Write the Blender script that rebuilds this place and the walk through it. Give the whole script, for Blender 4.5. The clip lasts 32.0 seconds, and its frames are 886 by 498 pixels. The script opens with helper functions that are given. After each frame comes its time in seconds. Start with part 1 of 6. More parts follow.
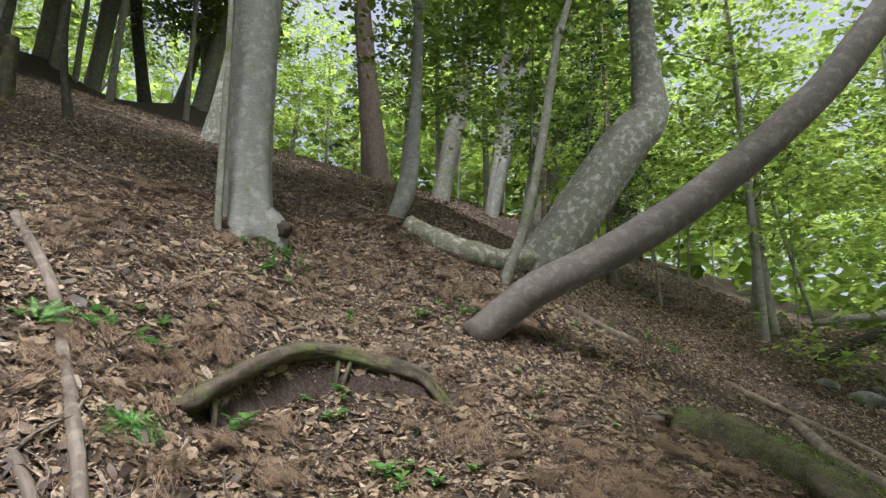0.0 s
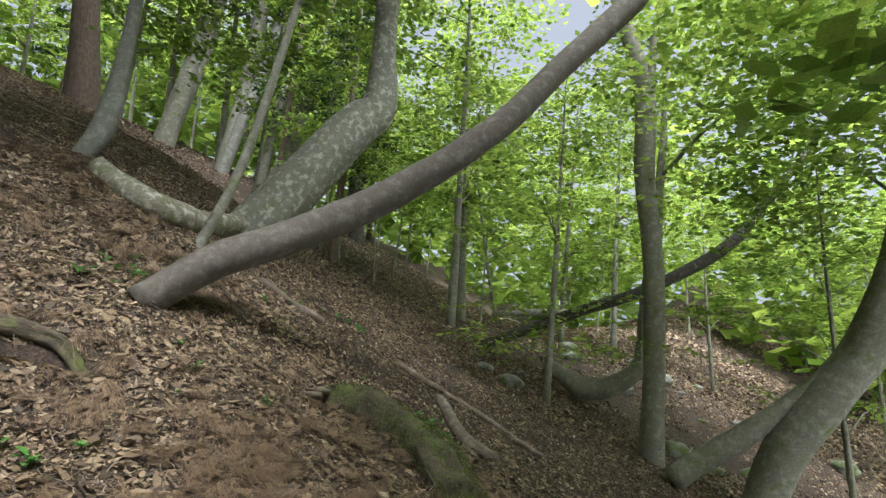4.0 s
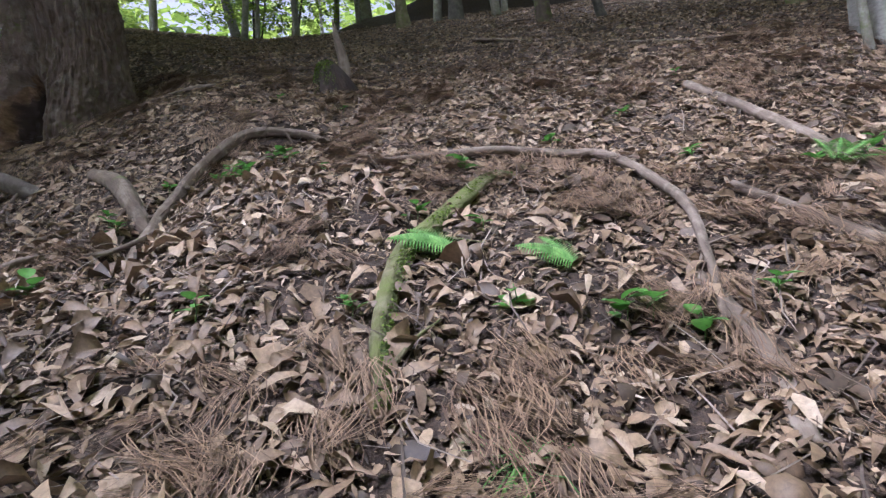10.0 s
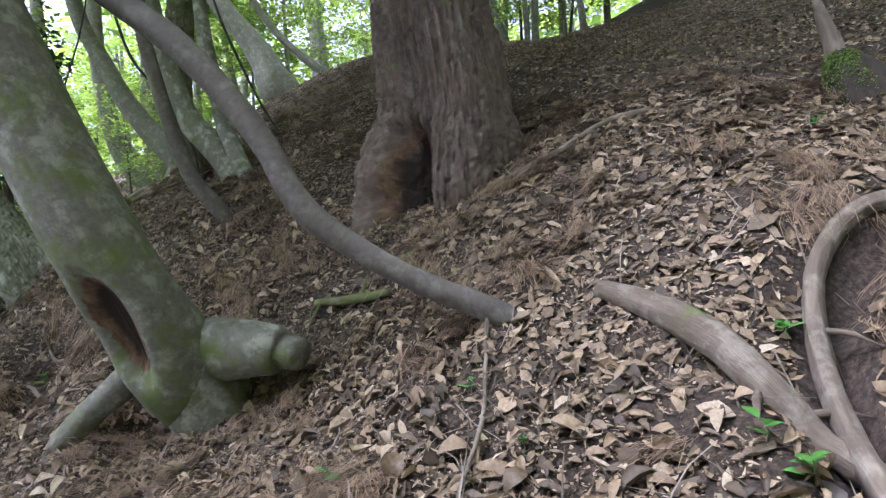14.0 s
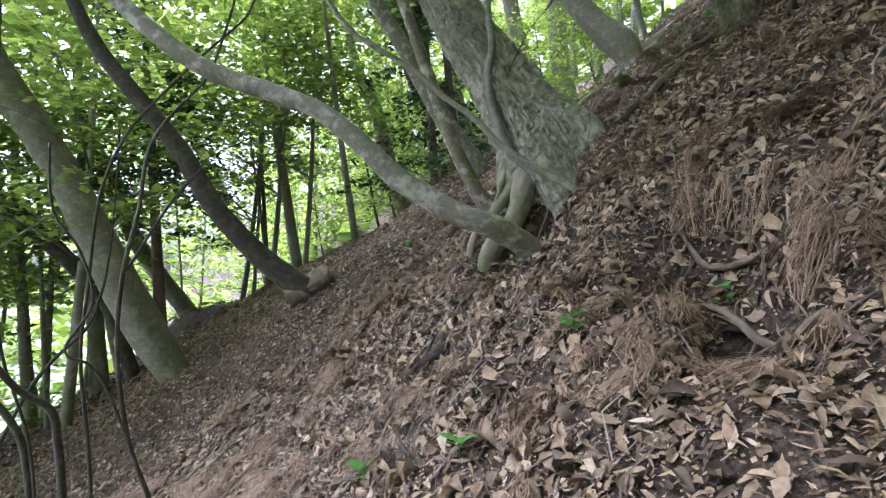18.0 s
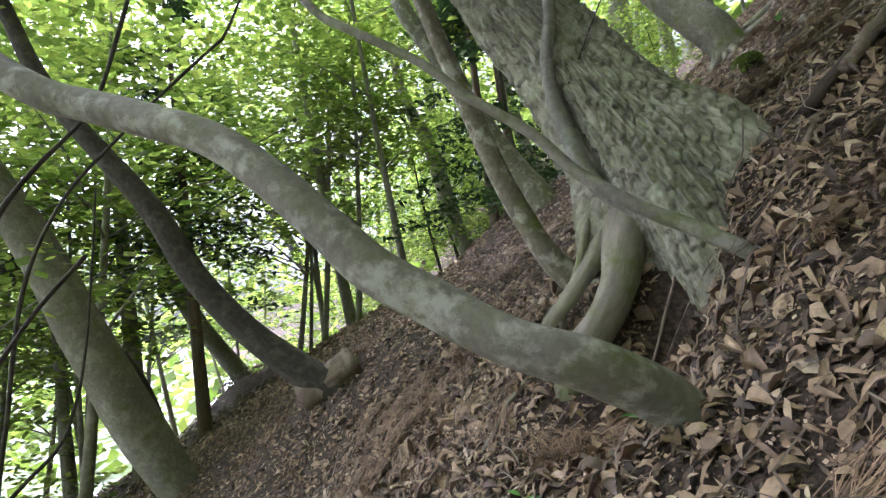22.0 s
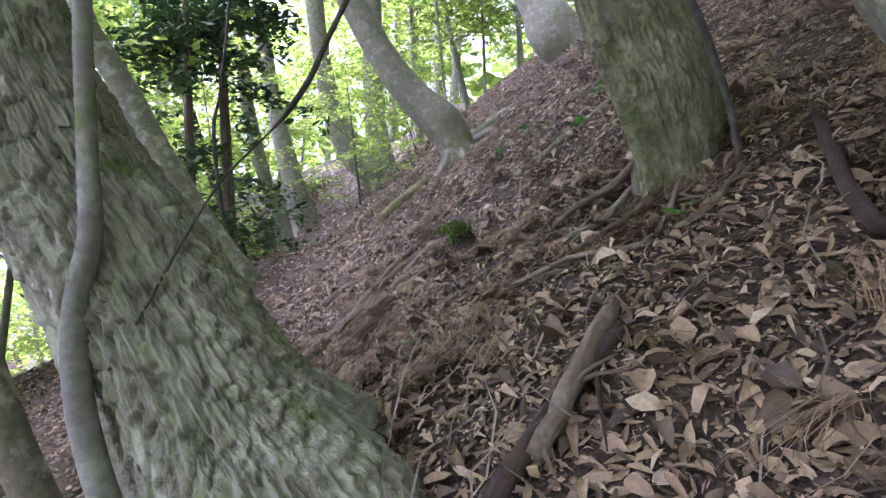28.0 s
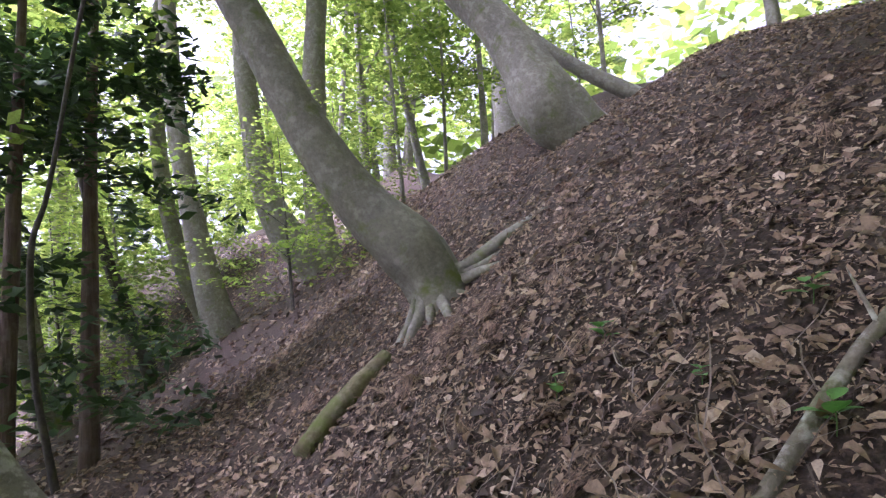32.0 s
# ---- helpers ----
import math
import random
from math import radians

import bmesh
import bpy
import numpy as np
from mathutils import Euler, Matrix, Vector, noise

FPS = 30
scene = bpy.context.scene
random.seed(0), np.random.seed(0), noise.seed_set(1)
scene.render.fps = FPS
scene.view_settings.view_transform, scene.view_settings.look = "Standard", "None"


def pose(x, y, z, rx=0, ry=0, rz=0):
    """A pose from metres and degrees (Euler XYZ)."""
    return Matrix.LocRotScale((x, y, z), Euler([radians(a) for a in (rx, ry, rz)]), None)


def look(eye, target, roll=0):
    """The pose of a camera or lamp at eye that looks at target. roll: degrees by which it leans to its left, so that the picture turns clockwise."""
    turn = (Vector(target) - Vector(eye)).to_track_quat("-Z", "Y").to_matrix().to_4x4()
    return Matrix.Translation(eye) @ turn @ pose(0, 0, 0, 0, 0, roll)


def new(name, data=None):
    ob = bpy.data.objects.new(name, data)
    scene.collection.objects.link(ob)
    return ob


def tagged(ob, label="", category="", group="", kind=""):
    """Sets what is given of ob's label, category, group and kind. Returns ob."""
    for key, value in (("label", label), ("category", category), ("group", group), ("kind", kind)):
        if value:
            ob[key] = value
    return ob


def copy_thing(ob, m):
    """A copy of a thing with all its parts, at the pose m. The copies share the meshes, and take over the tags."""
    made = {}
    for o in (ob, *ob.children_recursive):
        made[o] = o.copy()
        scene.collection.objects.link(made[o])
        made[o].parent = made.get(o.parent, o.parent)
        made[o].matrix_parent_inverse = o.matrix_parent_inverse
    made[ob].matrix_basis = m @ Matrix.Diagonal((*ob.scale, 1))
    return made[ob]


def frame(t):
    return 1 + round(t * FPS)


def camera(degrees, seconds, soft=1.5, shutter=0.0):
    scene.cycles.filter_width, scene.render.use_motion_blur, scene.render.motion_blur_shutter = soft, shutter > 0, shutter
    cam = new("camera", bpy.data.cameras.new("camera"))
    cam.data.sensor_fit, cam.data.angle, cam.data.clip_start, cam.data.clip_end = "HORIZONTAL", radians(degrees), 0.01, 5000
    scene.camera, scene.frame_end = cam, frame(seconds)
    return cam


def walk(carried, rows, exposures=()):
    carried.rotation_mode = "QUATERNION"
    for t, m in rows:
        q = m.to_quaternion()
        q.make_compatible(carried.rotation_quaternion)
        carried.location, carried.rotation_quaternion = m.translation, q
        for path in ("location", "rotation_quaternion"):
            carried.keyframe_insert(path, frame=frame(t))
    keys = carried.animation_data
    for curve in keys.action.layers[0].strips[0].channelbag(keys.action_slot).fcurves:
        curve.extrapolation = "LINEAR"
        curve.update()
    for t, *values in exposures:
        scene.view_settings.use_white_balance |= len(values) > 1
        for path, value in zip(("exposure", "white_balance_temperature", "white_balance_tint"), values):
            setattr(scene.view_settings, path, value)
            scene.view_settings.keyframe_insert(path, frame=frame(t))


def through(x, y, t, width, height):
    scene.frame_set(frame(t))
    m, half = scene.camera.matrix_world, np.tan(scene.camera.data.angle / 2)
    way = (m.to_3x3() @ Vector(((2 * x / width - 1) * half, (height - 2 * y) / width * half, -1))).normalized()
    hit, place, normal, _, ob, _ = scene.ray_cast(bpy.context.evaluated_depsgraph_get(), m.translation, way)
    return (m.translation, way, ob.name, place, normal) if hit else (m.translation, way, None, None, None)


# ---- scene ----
LENS = 74.89
PATH = [
    (0, 0.000, 0.000, 1.685, 102.82, -1.65, -38.61),
    (0.5, 0.119, -0.076, 1.635, 100.85, -2.24, -41.01),
    (1, 0.159, -0.147, 1.666, 100.36, -3.34, -45.28),
    (1.5, 0.191, -0.210, 1.699, 100.35, -4.02, -49.55),
    (2, 0.200, -0.236, 1.731, 100.46, -4.57, -53.72),
    (2.5, 0.219, -0.328, 1.754, 100.60, -5.00, -57.10),
    (3, 0.237, -0.475, 1.778, 100.99, -4.94, -61.08),
    (3.5, 0.255, -0.558, 1.773, 101.29, -4.74, -65.07),
    (5.5, -0.082, -0.184, 1.960, 101.44, -5.08, -63.26),
    (6, -0.296, -0.042, 1.940, 100.38, -2.17, -47.89),
    (6.5, -0.309, -0.026, 1.903, 100.26, 0.18, -36.52),
    (7, -0.293, -0.006, 1.780, 100.44, 2.07, -29.03),
    (7.5, -0.525, 0.210, 1.656, 99.76, 3.06, -22.46),
    (8, -0.910, 0.474, 1.576, 97.86, 3.61, -13.08),
    (8.5, -1.396, 0.825, 1.650, 97.25, 4.21, -4.45),
    (9, -1.184, 0.825, 1.666, 94.96, 4.47, 0.75),
    (9.5, -1.152, 0.815, 1.682, 94.14, 4.47, 2.85),
    (10, -1.709, 1.138, 1.506, 92.94, 4.71, 6.03),
    (10.5, -1.867, 1.308, 2.063, 93.03, 4.48, 7.85),
    (11, -1.920, 1.412, 1.945, 92.39, 3.43, 7.74),
    (11.5, -2.199, 1.401, 2.101, 92.17, 3.29, 9.32),
    (12, -2.402, 1.566, 1.964, 92.43, 3.92, 14.22),
    (12.5, -2.799, 1.950, 1.925, 92.02, 4.65, 17.20),
    (13, -3.232, 2.263, 2.353, 92.21, 4.80, 20.87),
    (13.5, -4.004, 2.458, 2.632, 92.86, 4.89, 24.99),
    (14, -4.425, 2.581, 2.709, 93.88, 5.14, 27.45),
    (14.5, -5.160, 2.805, 2.639, 94.47, 5.44, 31.97),
    (16.5, -7.670, 3.490, 2.430, 97.01, 7.53, 35.14),
    (17, -7.871, 3.285, 2.464, 95.75, 6.63, 40.32),
    (17.5, -7.944, 3.053, 2.477, 93.00, 4.45, 50.33),
    (18, -7.953, 2.998, 2.501, 90.98, 3.86, 61.62),
    (18.5, -8.148, 3.111, 2.322, 88.44, 3.53, 65.93),
    (19, -8.400, 3.403, 2.350, 87.17, 3.77, 67.62),
    (19.5, -8.541, 3.465, 2.519, 88.79, 6.03, 69.00),
    (20, -8.715, 3.769, 2.718, 90.06, 7.11, 70.50),
    (20.5, -8.932, 4.086, 2.863, 90.53, 7.45, 70.45),
    (21, -9.037, 4.207, 3.060, 92.02, 7.31, 70.42),
    (21.5, -9.394, 4.254, 2.983, 94.03, 6.78, 68.81),
    (22, -9.703, 4.148, 2.939, 94.66, 7.67, 68.89),
    (22.5, -9.828, 4.335, 3.041, 94.85, 7.70, 68.97),
    (23, -9.929, 4.387, 2.948, 94.65, 7.93, 67.22),
    (23.5, -9.785, 4.275, 2.984, 94.59, 7.34, 63.89),
    (24, -9.841, 4.276, 2.932, 94.20, 7.38, 61.34),
    (24.5, -9.791, 4.248, 3.029, 93.87, 7.59, 60.63),
    (26.5, -10.382, 5.163, 3.600, 92.23, 2.55, 50.90),
    (27, -10.476, 5.400, 3.470, 92.49, 3.10, 48.92),
    (27.5, -10.257, 5.616, 3.784, 93.17, 3.00, 44.49),
    (28, -10.374, 5.477, 4.166, 93.57, 3.51, 43.97),
    (28.5, -10.392, 5.581, 4.222, 94.57, 3.60, 43.91),
    (29, -10.948, 5.770, 4.414, 95.61, 3.70, 42.75),
    (29.5, -11.212, 5.998, 4.710, 96.33, 4.35, 42.35),
    (30, -11.551, 6.793, 4.963, 97.06, 4.74, 41.93),
    (30.5, -12.040, 7.297, 5.438, 97.03, 4.72, 41.97),
    (31, -12.290, 7.697, 5.874, 97.08, 4.76, 40.86),
    (31.5, -12.492, 7.700, 5.983, 97.93, 4.48, 38.26),
    (32, -12.719, 7.777, 5.854, 98.26, 4.08, 38.86),
]
EXPOSURES = [(0, 1.6, 5700, 14), (3, 1.57, 5800, 7), (6, 1.6, 5650, 15), (7, 1.64, 5450, 19), (9, 1.54, 5200, 25), (11, 1.76, 5250, 25), (12, 1.86, 5050, 22), (14, 2.5, 5100, 23), (17, 2.73, 5100, 35), (19, 2.7, 5300, 18), (24, 2.66, 5450, 32), (27, 2.95, 5250, 40), (28, 3.2, 5100, 44), (29, 3.2, 5100, 46), (30, 2.9, 5150, 46), (32, 2.62, 5300, 46)]
cam = camera(LENS, 32.0, soft=1.3)
walk(cam, [(t, pose(x, y, z, rx, ry, rz)) for t, x, y, z, rx, ry, rz in PATH], EXPOSURES)

# ---- daylight: a bright hazy sky over the canopy ----
SUN_EL, SUN_AZ = radians(62), radians(228)
world = bpy.data.worlds.new("world")
scene.world = world
world.use_nodes = True
wn = world.node_tree.nodes
sky = wn.new("ShaderNodeTexSky")
sky.sky_type, sky.sun_disc = "NISHITA", False
sky.sun_elevation, sky.sun_rotation = SUN_EL, SUN_AZ
sky.air_density, sky.dust_density, sky.ozone_density = 0.35, 9.0, 0.0
wn["Background"].inputs["Strength"].default_value = 0.15
haze = wn.new("ShaderNodeHueSaturation")
haze.inputs["Saturation"].default_value, haze.inputs["Value"].default_value = 0.3, 1.15
world.node_tree.links.new(sky.outputs[0], haze.inputs["Color"])
world.node_tree.links.new(haze.outputs[0], wn["Background"].inputs["Color"])
sun = new("sun", bpy.data.lights.new("sun", "SUN"))
sun.data.energy, sun.data.angle, sun.data.color = 0.75, radians(14), (1.0, 0.96, 0.9)
# sky rotation 0 puts the sun towards +y and turns clockwise seen from above
sun_dir = Vector((math.sin(SUN_AZ) * math.cos(SUN_EL), math.cos(SUN_AZ) * math.cos(SUN_EL), math.sin(SUN_EL)))
sun.matrix_world = look(sun_dir * 60, (0, 0, 0))
tagged(sun, "sun high over the forest slope", "sun", kind="structure")

# ---- materials ----


def nodes_of(name):
    m = bpy.data.materials.new(name)
    m.use_nodes = True
    return m, m.node_tree.nodes, m.node_tree.links, m.node_tree.nodes["Principled BSDF"]


def ramp(nt, stops):
    r = nt.nodes.new("ShaderNodeValToRGB")
    while len(r.color_ramp.elements) < len(stops):
        r.color_ramp.elements.new(0.5)
    for e, (p, c) in zip(r.color_ramp.elements, stops):
        e.position, e.color = p, (*c, 1)
    return r


def mixed(nt, fac, a, b):
    m = nt.nodes.new("ShaderNodeMix")
    m.data_type = "RGBA"
    for sock, v in ((m.inputs["Factor"], fac), (m.inputs["A"], a), (m.inputs["B"], b)):
        if isinstance(v, (int, float)):
            sock.default_value = v
        elif isinstance(v, tuple):
            sock.default_value = (*v, 1)
        else:
            nt.links.new(v, sock)
    return m.outputs["Result"]


def noise_tex(nt, vec, scale, detail=4, rough=0.6, stretch=(1, 1, 1)):
    n = nt.nodes.new("ShaderNodeTexNoise")
    n.inputs["Scale"].default_value, n.inputs["Detail"].default_value, n.inputs["Roughness"].default_value = scale, detail, rough
    mp = nt.nodes.new("ShaderNodeMapping")
    mp.inputs["Scale"].default_value = stretch
    nt.links.new(vec, mp.inputs["Vector"])
    nt.links.new(mp.outputs[0], n.inputs["Vector"])
    return n.outputs["Fac"]


def bumped(nt, bsdf, height, strength, dist):
    b = nt.nodes.new("ShaderNodeBump")
    b.inputs["Strength"].default_value, b.inputs["Distance"].default_value = strength, dist
    nt.links.new(height, b.inputs["Height"])
    nt.links.new(b.outputs[0], bsdf.inputs["Normal"])


def bark(name, dark, mid, pale, patch, stretch, bump, scale=1.0, moss=0.0, fissure=0.0, spots=0.35, rot=False):
    """Bark, in coordinates that run round and along the stem (metres)."""
    m, n, l, bsdf = nodes_of(name)
    nt = m.node_tree
    at = n.new("ShaderNodeAttribute")
    at.attribute_name = "stem"
    vec = at.outputs["Vector"]
    fine = noise_tex(nt, vec, 26 * scale, 6, 0.7, stretch)
    broad = noise_tex(nt, vec, 2.2, 4, 0.6)
    blot = noise_tex(nt, vec, 7.5, 5, 0.65)
    base = ramp(nt, [(0.3, dark), (0.52, mid), (0.75, pale)])
    l.new(fine, base.inputs[0])
    tone = ramp(nt, [(0.35, tuple(0.62 * v for v in mid)), (0.65, mid)])
    l.new(broad, tone.inputs[0])
    col = mixed(nt, 0.45, base.outputs[0], tone.outputs[0])
    sp = ramp(nt, [(0.5, (0, 0, 0)), (0.62, (1, 1, 1))])
    l.new(blot, sp.inputs[0])
    k = n.new("ShaderNodeMath")
    k.operation = "MULTIPLY"
    l.new(sp.outputs[0], k.inputs[0])
    k.inputs[1].default_value = spots
    col = mixed(nt, k.outputs[0], col, patch)
    if moss:
        mo = noise_tex(nt, vec, 3.1, 6, 0.7)
        mr = ramp(nt, [(0.62 - moss * 0.4, (0, 0, 0)), (0.75 - moss * 0.3, (1, 1, 1))])
        l.new(mo, mr.inputs[0])
        col = mixed(nt, mr.outputs[0], col, (0.10, 0.125, 0.025))
    height = fine
    if fissure:
        crack = noise_tex(nt, vec, fissure, 6, 0.65, (1, 1, 0.17))
        vr = ramp(nt, [(0.34, (0, 0, 0)), (0.56, (1, 1, 1))])
        l.new(crack, vr.inputs[0])
        col = mixed(nt, vr.outputs[0], mixed(nt, 0.6, col, dark), col)
        add = n.new("ShaderNodeMath")
        add.operation = "MULTIPLY_ADD"
        l.new(fine, add.inputs[0])
        add.inputs[1].default_value = 0.5
        l.new(vr.outputs[0], add.inputs[2])
        height = add.outputs[0]
    if rot:
        ra = n.new("ShaderNodeAttribute")
        ra.attribute_name = "rot"
        edge = n.new("ShaderNodeMath")
        edge.operation = "MULTIPLY_ADD"
        l.new(noise_tex(nt, vec, 9, 5, 0.65), edge.inputs[0])
        edge.inputs[1].default_value = 0.55
        l.new(ra.outputs["Fac"], edge.inputs[2])
        wood = ramp(nt, [(0.3, (0.035, 0.018, 0.01)), (0.5, (0.11, 0.062, 0.034)), (0.7, (0.22, 0.14, 0.08))])
        l.new(noise_tex(nt, vec, 22, 6, 0.7, (1, 1, 0.35)), wood.inputs[0])
        # near black towards the middle of the cavity, brown wood round it
        deep = ramp(nt, [(0.72, (0, 0, 0)), (0.9, (1, 1, 1))])
        l.new(edge.outputs[0], deep.inputs[0])
        rim = ramp(nt, [(0.55, (0, 0, 0)), (0.6, (1, 1, 1))])
        l.new(edge.outputs[0], rim.inputs[0])
        inside = mixed(nt, deep.outputs[0], wood.outputs[0], (0.022, 0.012, 0.008))
        col = mixed(nt, rim.outputs[0], col, inside)
    l.new(col, bsdf.inputs["Base Color"])
    bsdf.inputs["Roughness"].default_value = 0.88
    bumped(nt, bsdf, height, bump, 0.02)
    return m


BEECH = bark("beech_bark", (0.10, 0.097, 0.08), (0.195, 0.19, 0.16), (0.285, 0.28, 0.245), (0.38, 0.385, 0.345), (1, 1, 2.2), 0.25, 0.7, 0.12, rot=True)
MOTTLED = bark("mottled_bark", (0.09, 0.085, 0.062), (0.185, 0.178, 0.138), (0.29, 0.283, 0.228), (0.46, 0.465, 0.4), (1, 1, 1.2), 0.4, 0.8, 0.12, spots=0.6)
BROWN = bark("brown_bark", (0.055, 0.045, 0.037), (0.105, 0.088, 0.072), (0.16, 0.135, 0.114), (0.26, 0.24, 0.21), (1, 1, 1.6), 0.25, 0.8, 0.0, spots=0.3)
OLDCEDAR = bark("old_cedar_bark", (0.03, 0.02, 0.015), (0.12, 0.082, 0.062), (0.25, 0.19, 0.15), (0.20, 0.175, 0.14), (1, 1, 0.09), 1.0, 1.0, 0.05, rot=True)
CEDAR = bark("cedar_bark", (0.03, 0.02, 0.015), (0.12, 0.082, 0.062), (0.25, 0.19, 0.15), (0.20, 0.175, 0.14), (1, 1, 0.09), 1.0, 1.0, 0.05)
RIDGED = bark("ridged_bark", (0.10, 0.095, 0.065), (0.30, 0.295, 0.22), (0.45, 0.445, 0.35), (0.48, 0.49, 0.38), (1, 1, 0.5), 0.8, 0.9, 0.14, fissure=17)
MOSSRIDGE = bark("mossy_ridged_bark", (0.07, 0.065, 0.035), (0.20, 0.195, 0.11), (0.33, 0.32, 0.22), (0.38, 0.38, 0.26), (1, 1, 0.5), 0.8, 0.9, 0.36, fissure=17)
# darker than beech bark: mossy tint, plus canopy shade put into the colour
SHADEDBEECH = bark("shaded_old_beech_bark", (0.07, 0.064, 0.048), (0.15, 0.14, 0.108), (0.24, 0.228, 0.185), (0.36, 0.355, 0.29), (1, 1, 1.2), 0.5, 0.8, 0.34, spots=0.5, rot=True)
DARKBARK = bark("dark_bark", (0.018, 0.016, 0.013), (0.05, 0.043, 0.034), (0.11, 0.10, 0.08), (0.14, 0.14, 0.10), (1, 1, 0.6), 0.5)
GREYBARK = bark("grey_bark", (0.09, 0.085, 0.065), (0.19, 0.18, 0.14), (0.29, 0.28, 0.225), (0.38, 0.39, 0.33), (1, 1, 1.0), 0.35, 0.9, 0.2)
DEADWOOD = bark("dead_wood", (0.06, 0.045, 0.032), (0.15, 0.115, 0.085), (0.27, 0.215, 0.165), (0.36, 0.31, 0.25), (1, 1, 0.12), 0.6)
ROOTBARK = bark("root_bark", (0.05, 0.035, 0.024), (0.14, 0.105, 0.075), (0.25, 0.20, 0.15), (0.33, 0.29, 0.23), (1, 1, 0.2), 0.9, 0.9, 0.05)
DARKWOOD = bark("rotten_wood", (0.008, 0.006, 0.005), (0.032, 0.02, 0.014), (0.085, 0.052, 0.033), (0.07, 0.044, 0.025), (1, 1, 0.2), 1.0)
MOSSY = bark("mossy_wood", (0.05, 0.042, 0.02), (0.13, 0.115, 0.055), (0.22, 0.19, 0.11), (0.30, 0.28, 0.18), (1, 1, 0.7), 0.9, 1.0, 0.45)
DARKMOSS = bark("dark_mossy_wood", (0.02, 0.014, 0.01), (0.075, 0.055, 0.035), (0.16, 0.125, 0.085), (0.20, 0.17, 0.11), (1, 1, 0.25), 1.0, 1.0, 0.32)
LICHEN = bark("lichened_wood", (0.07, 0.06, 0.04), (0.19, 0.17, 0.12), (0.34, 0.32, 0.25), (0.50, 0.50, 0.42), (1, 1, 0.8), 0.9, 1.0, 0.25, spots=0.7)
PALEROOT = bark("bare_root", (0.09, 0.08, 0.06), (0.21, 0.19, 0.145), (0.33, 0.305, 0.245), (0.24, 0.25, 0.15), (1, 1, 0.25), 0.6, 0.8, 0.2)


def leafy(name, stops, rough=0.55, through=0.5):
    """Thin leaves, each its own tone; some light passes through them."""
    m, n, l, bsdf = nodes_of(name)
    nt = m.node_tree
    geo = n.new("ShaderNodeNewGeometry")
    r = ramp(nt, stops)
    l.new(geo.outputs["Random Per Island"], r.inputs[0])
    tc = n.new("ShaderNodeTexCoord")
    blot = noise_tex(nt, tc.outputs["Object"], 55, 3, 0.7)
    br = ramp(nt, [(0.3, (0.62, 0.62, 0.62)), (0.7, (1.12, 1.12, 1.12))])
    l.new(blot, br.inputs[0])
    mul = n.new("ShaderNodeMix")
    mul.data_type, mul.blend_type = "RGBA", "MULTIPLY"
    mul.inputs["Factor"].default_value = 1.0
    l.new(r.outputs[0], mul.inputs["A"])
    l.new(br.outputs[0], mul.inputs["B"])
    col = mul.outputs["Result"]
    l.new(col, bsdf.inputs["Base Color"])
    bsdf.inputs["Roughness"].default_value = rough
    if through:
        tr = n.new("ShaderNodeBsdfTranslucent")
        l.new(col, tr.inputs["Color"])
        mx = n.new("ShaderNodeMixShader")
        mx.inputs[0].default_value = through
        l.new(bsdf.outputs[0], mx.inputs[1])
        l.new(tr.outputs[0], mx.inputs[2])
        l.new(mx.outputs[0], n["Material Output"].inputs["Surface"])
    return m


GREEN = leafy("maple_leaves", [(0.0, (0.117, 0.19, 0.03)), (0.35, (0.192, 0.285, 0.045)), (0.7, (0.292, 0.395, 0.065)), (1.0, (0.405, 0.49, 0.097))], 0.5, 0.76)
DEEPGREEN = leafy("conifer_needles", [(0.0, (0.02, 0.05, 0.012)), (0.6, (0.04, 0.09, 0.02)), (1.0, (0.07, 0.14, 0.03))], 0.6, 0.25)
HERB = leafy("herb_leaves", [(0.0, (0.05, 0.16, 0.03)), (0.5, (0.09, 0.25, 0.04)), (1.0, (0.16, 0.36, 0.06))], 0.45, 0.35)
LITTER = leafy("dry_leaves", [(0.0, (0.042, 0.027, 0.015)), (0.2, (0.098, 0.064, 0.036)), (0.45, (0.178, 0.118, 0.067)), (0.7, (0.262, 0.18, 0.105)), (0.9, (0.345, 0.25, 0.152)), (1.0, (0.43, 0.34, 0.235))], 0.6, 0.08)
FERNLEAF = leafy("fern_leaves", [(0.0, (0.10, 0.24, 0.05)), (0.5, (0.16, 0.34, 0.08)), (1.0, (0.24, 0.44, 0.12))], 0.5, 0.4)
MOSS = leafy("moss", [(0.0, (0.045, 0.075, 0.011)), (0.5, (0.105, 0.165, 0.018)), (1.0, (0.19, 0.27, 0.032))], 0.8, 0.25)
NEEDLES = leafy("dry_cedar_sprays", [(0.0, (0.07, 0.041, 0.024)), (0.5, (0.18, 0.113, 0.063)), (1.0, (0.33, 0.22, 0.128))], 0.7, 0.0)
TWIG = leafy("dry_twigs", [(0.0, (0.06, 0.042, 0.03)), (0.5, (0.13, 0.1, 0.075)), (1.0, (0.29, 0.235, 0.19))], 0.8, 0.0)


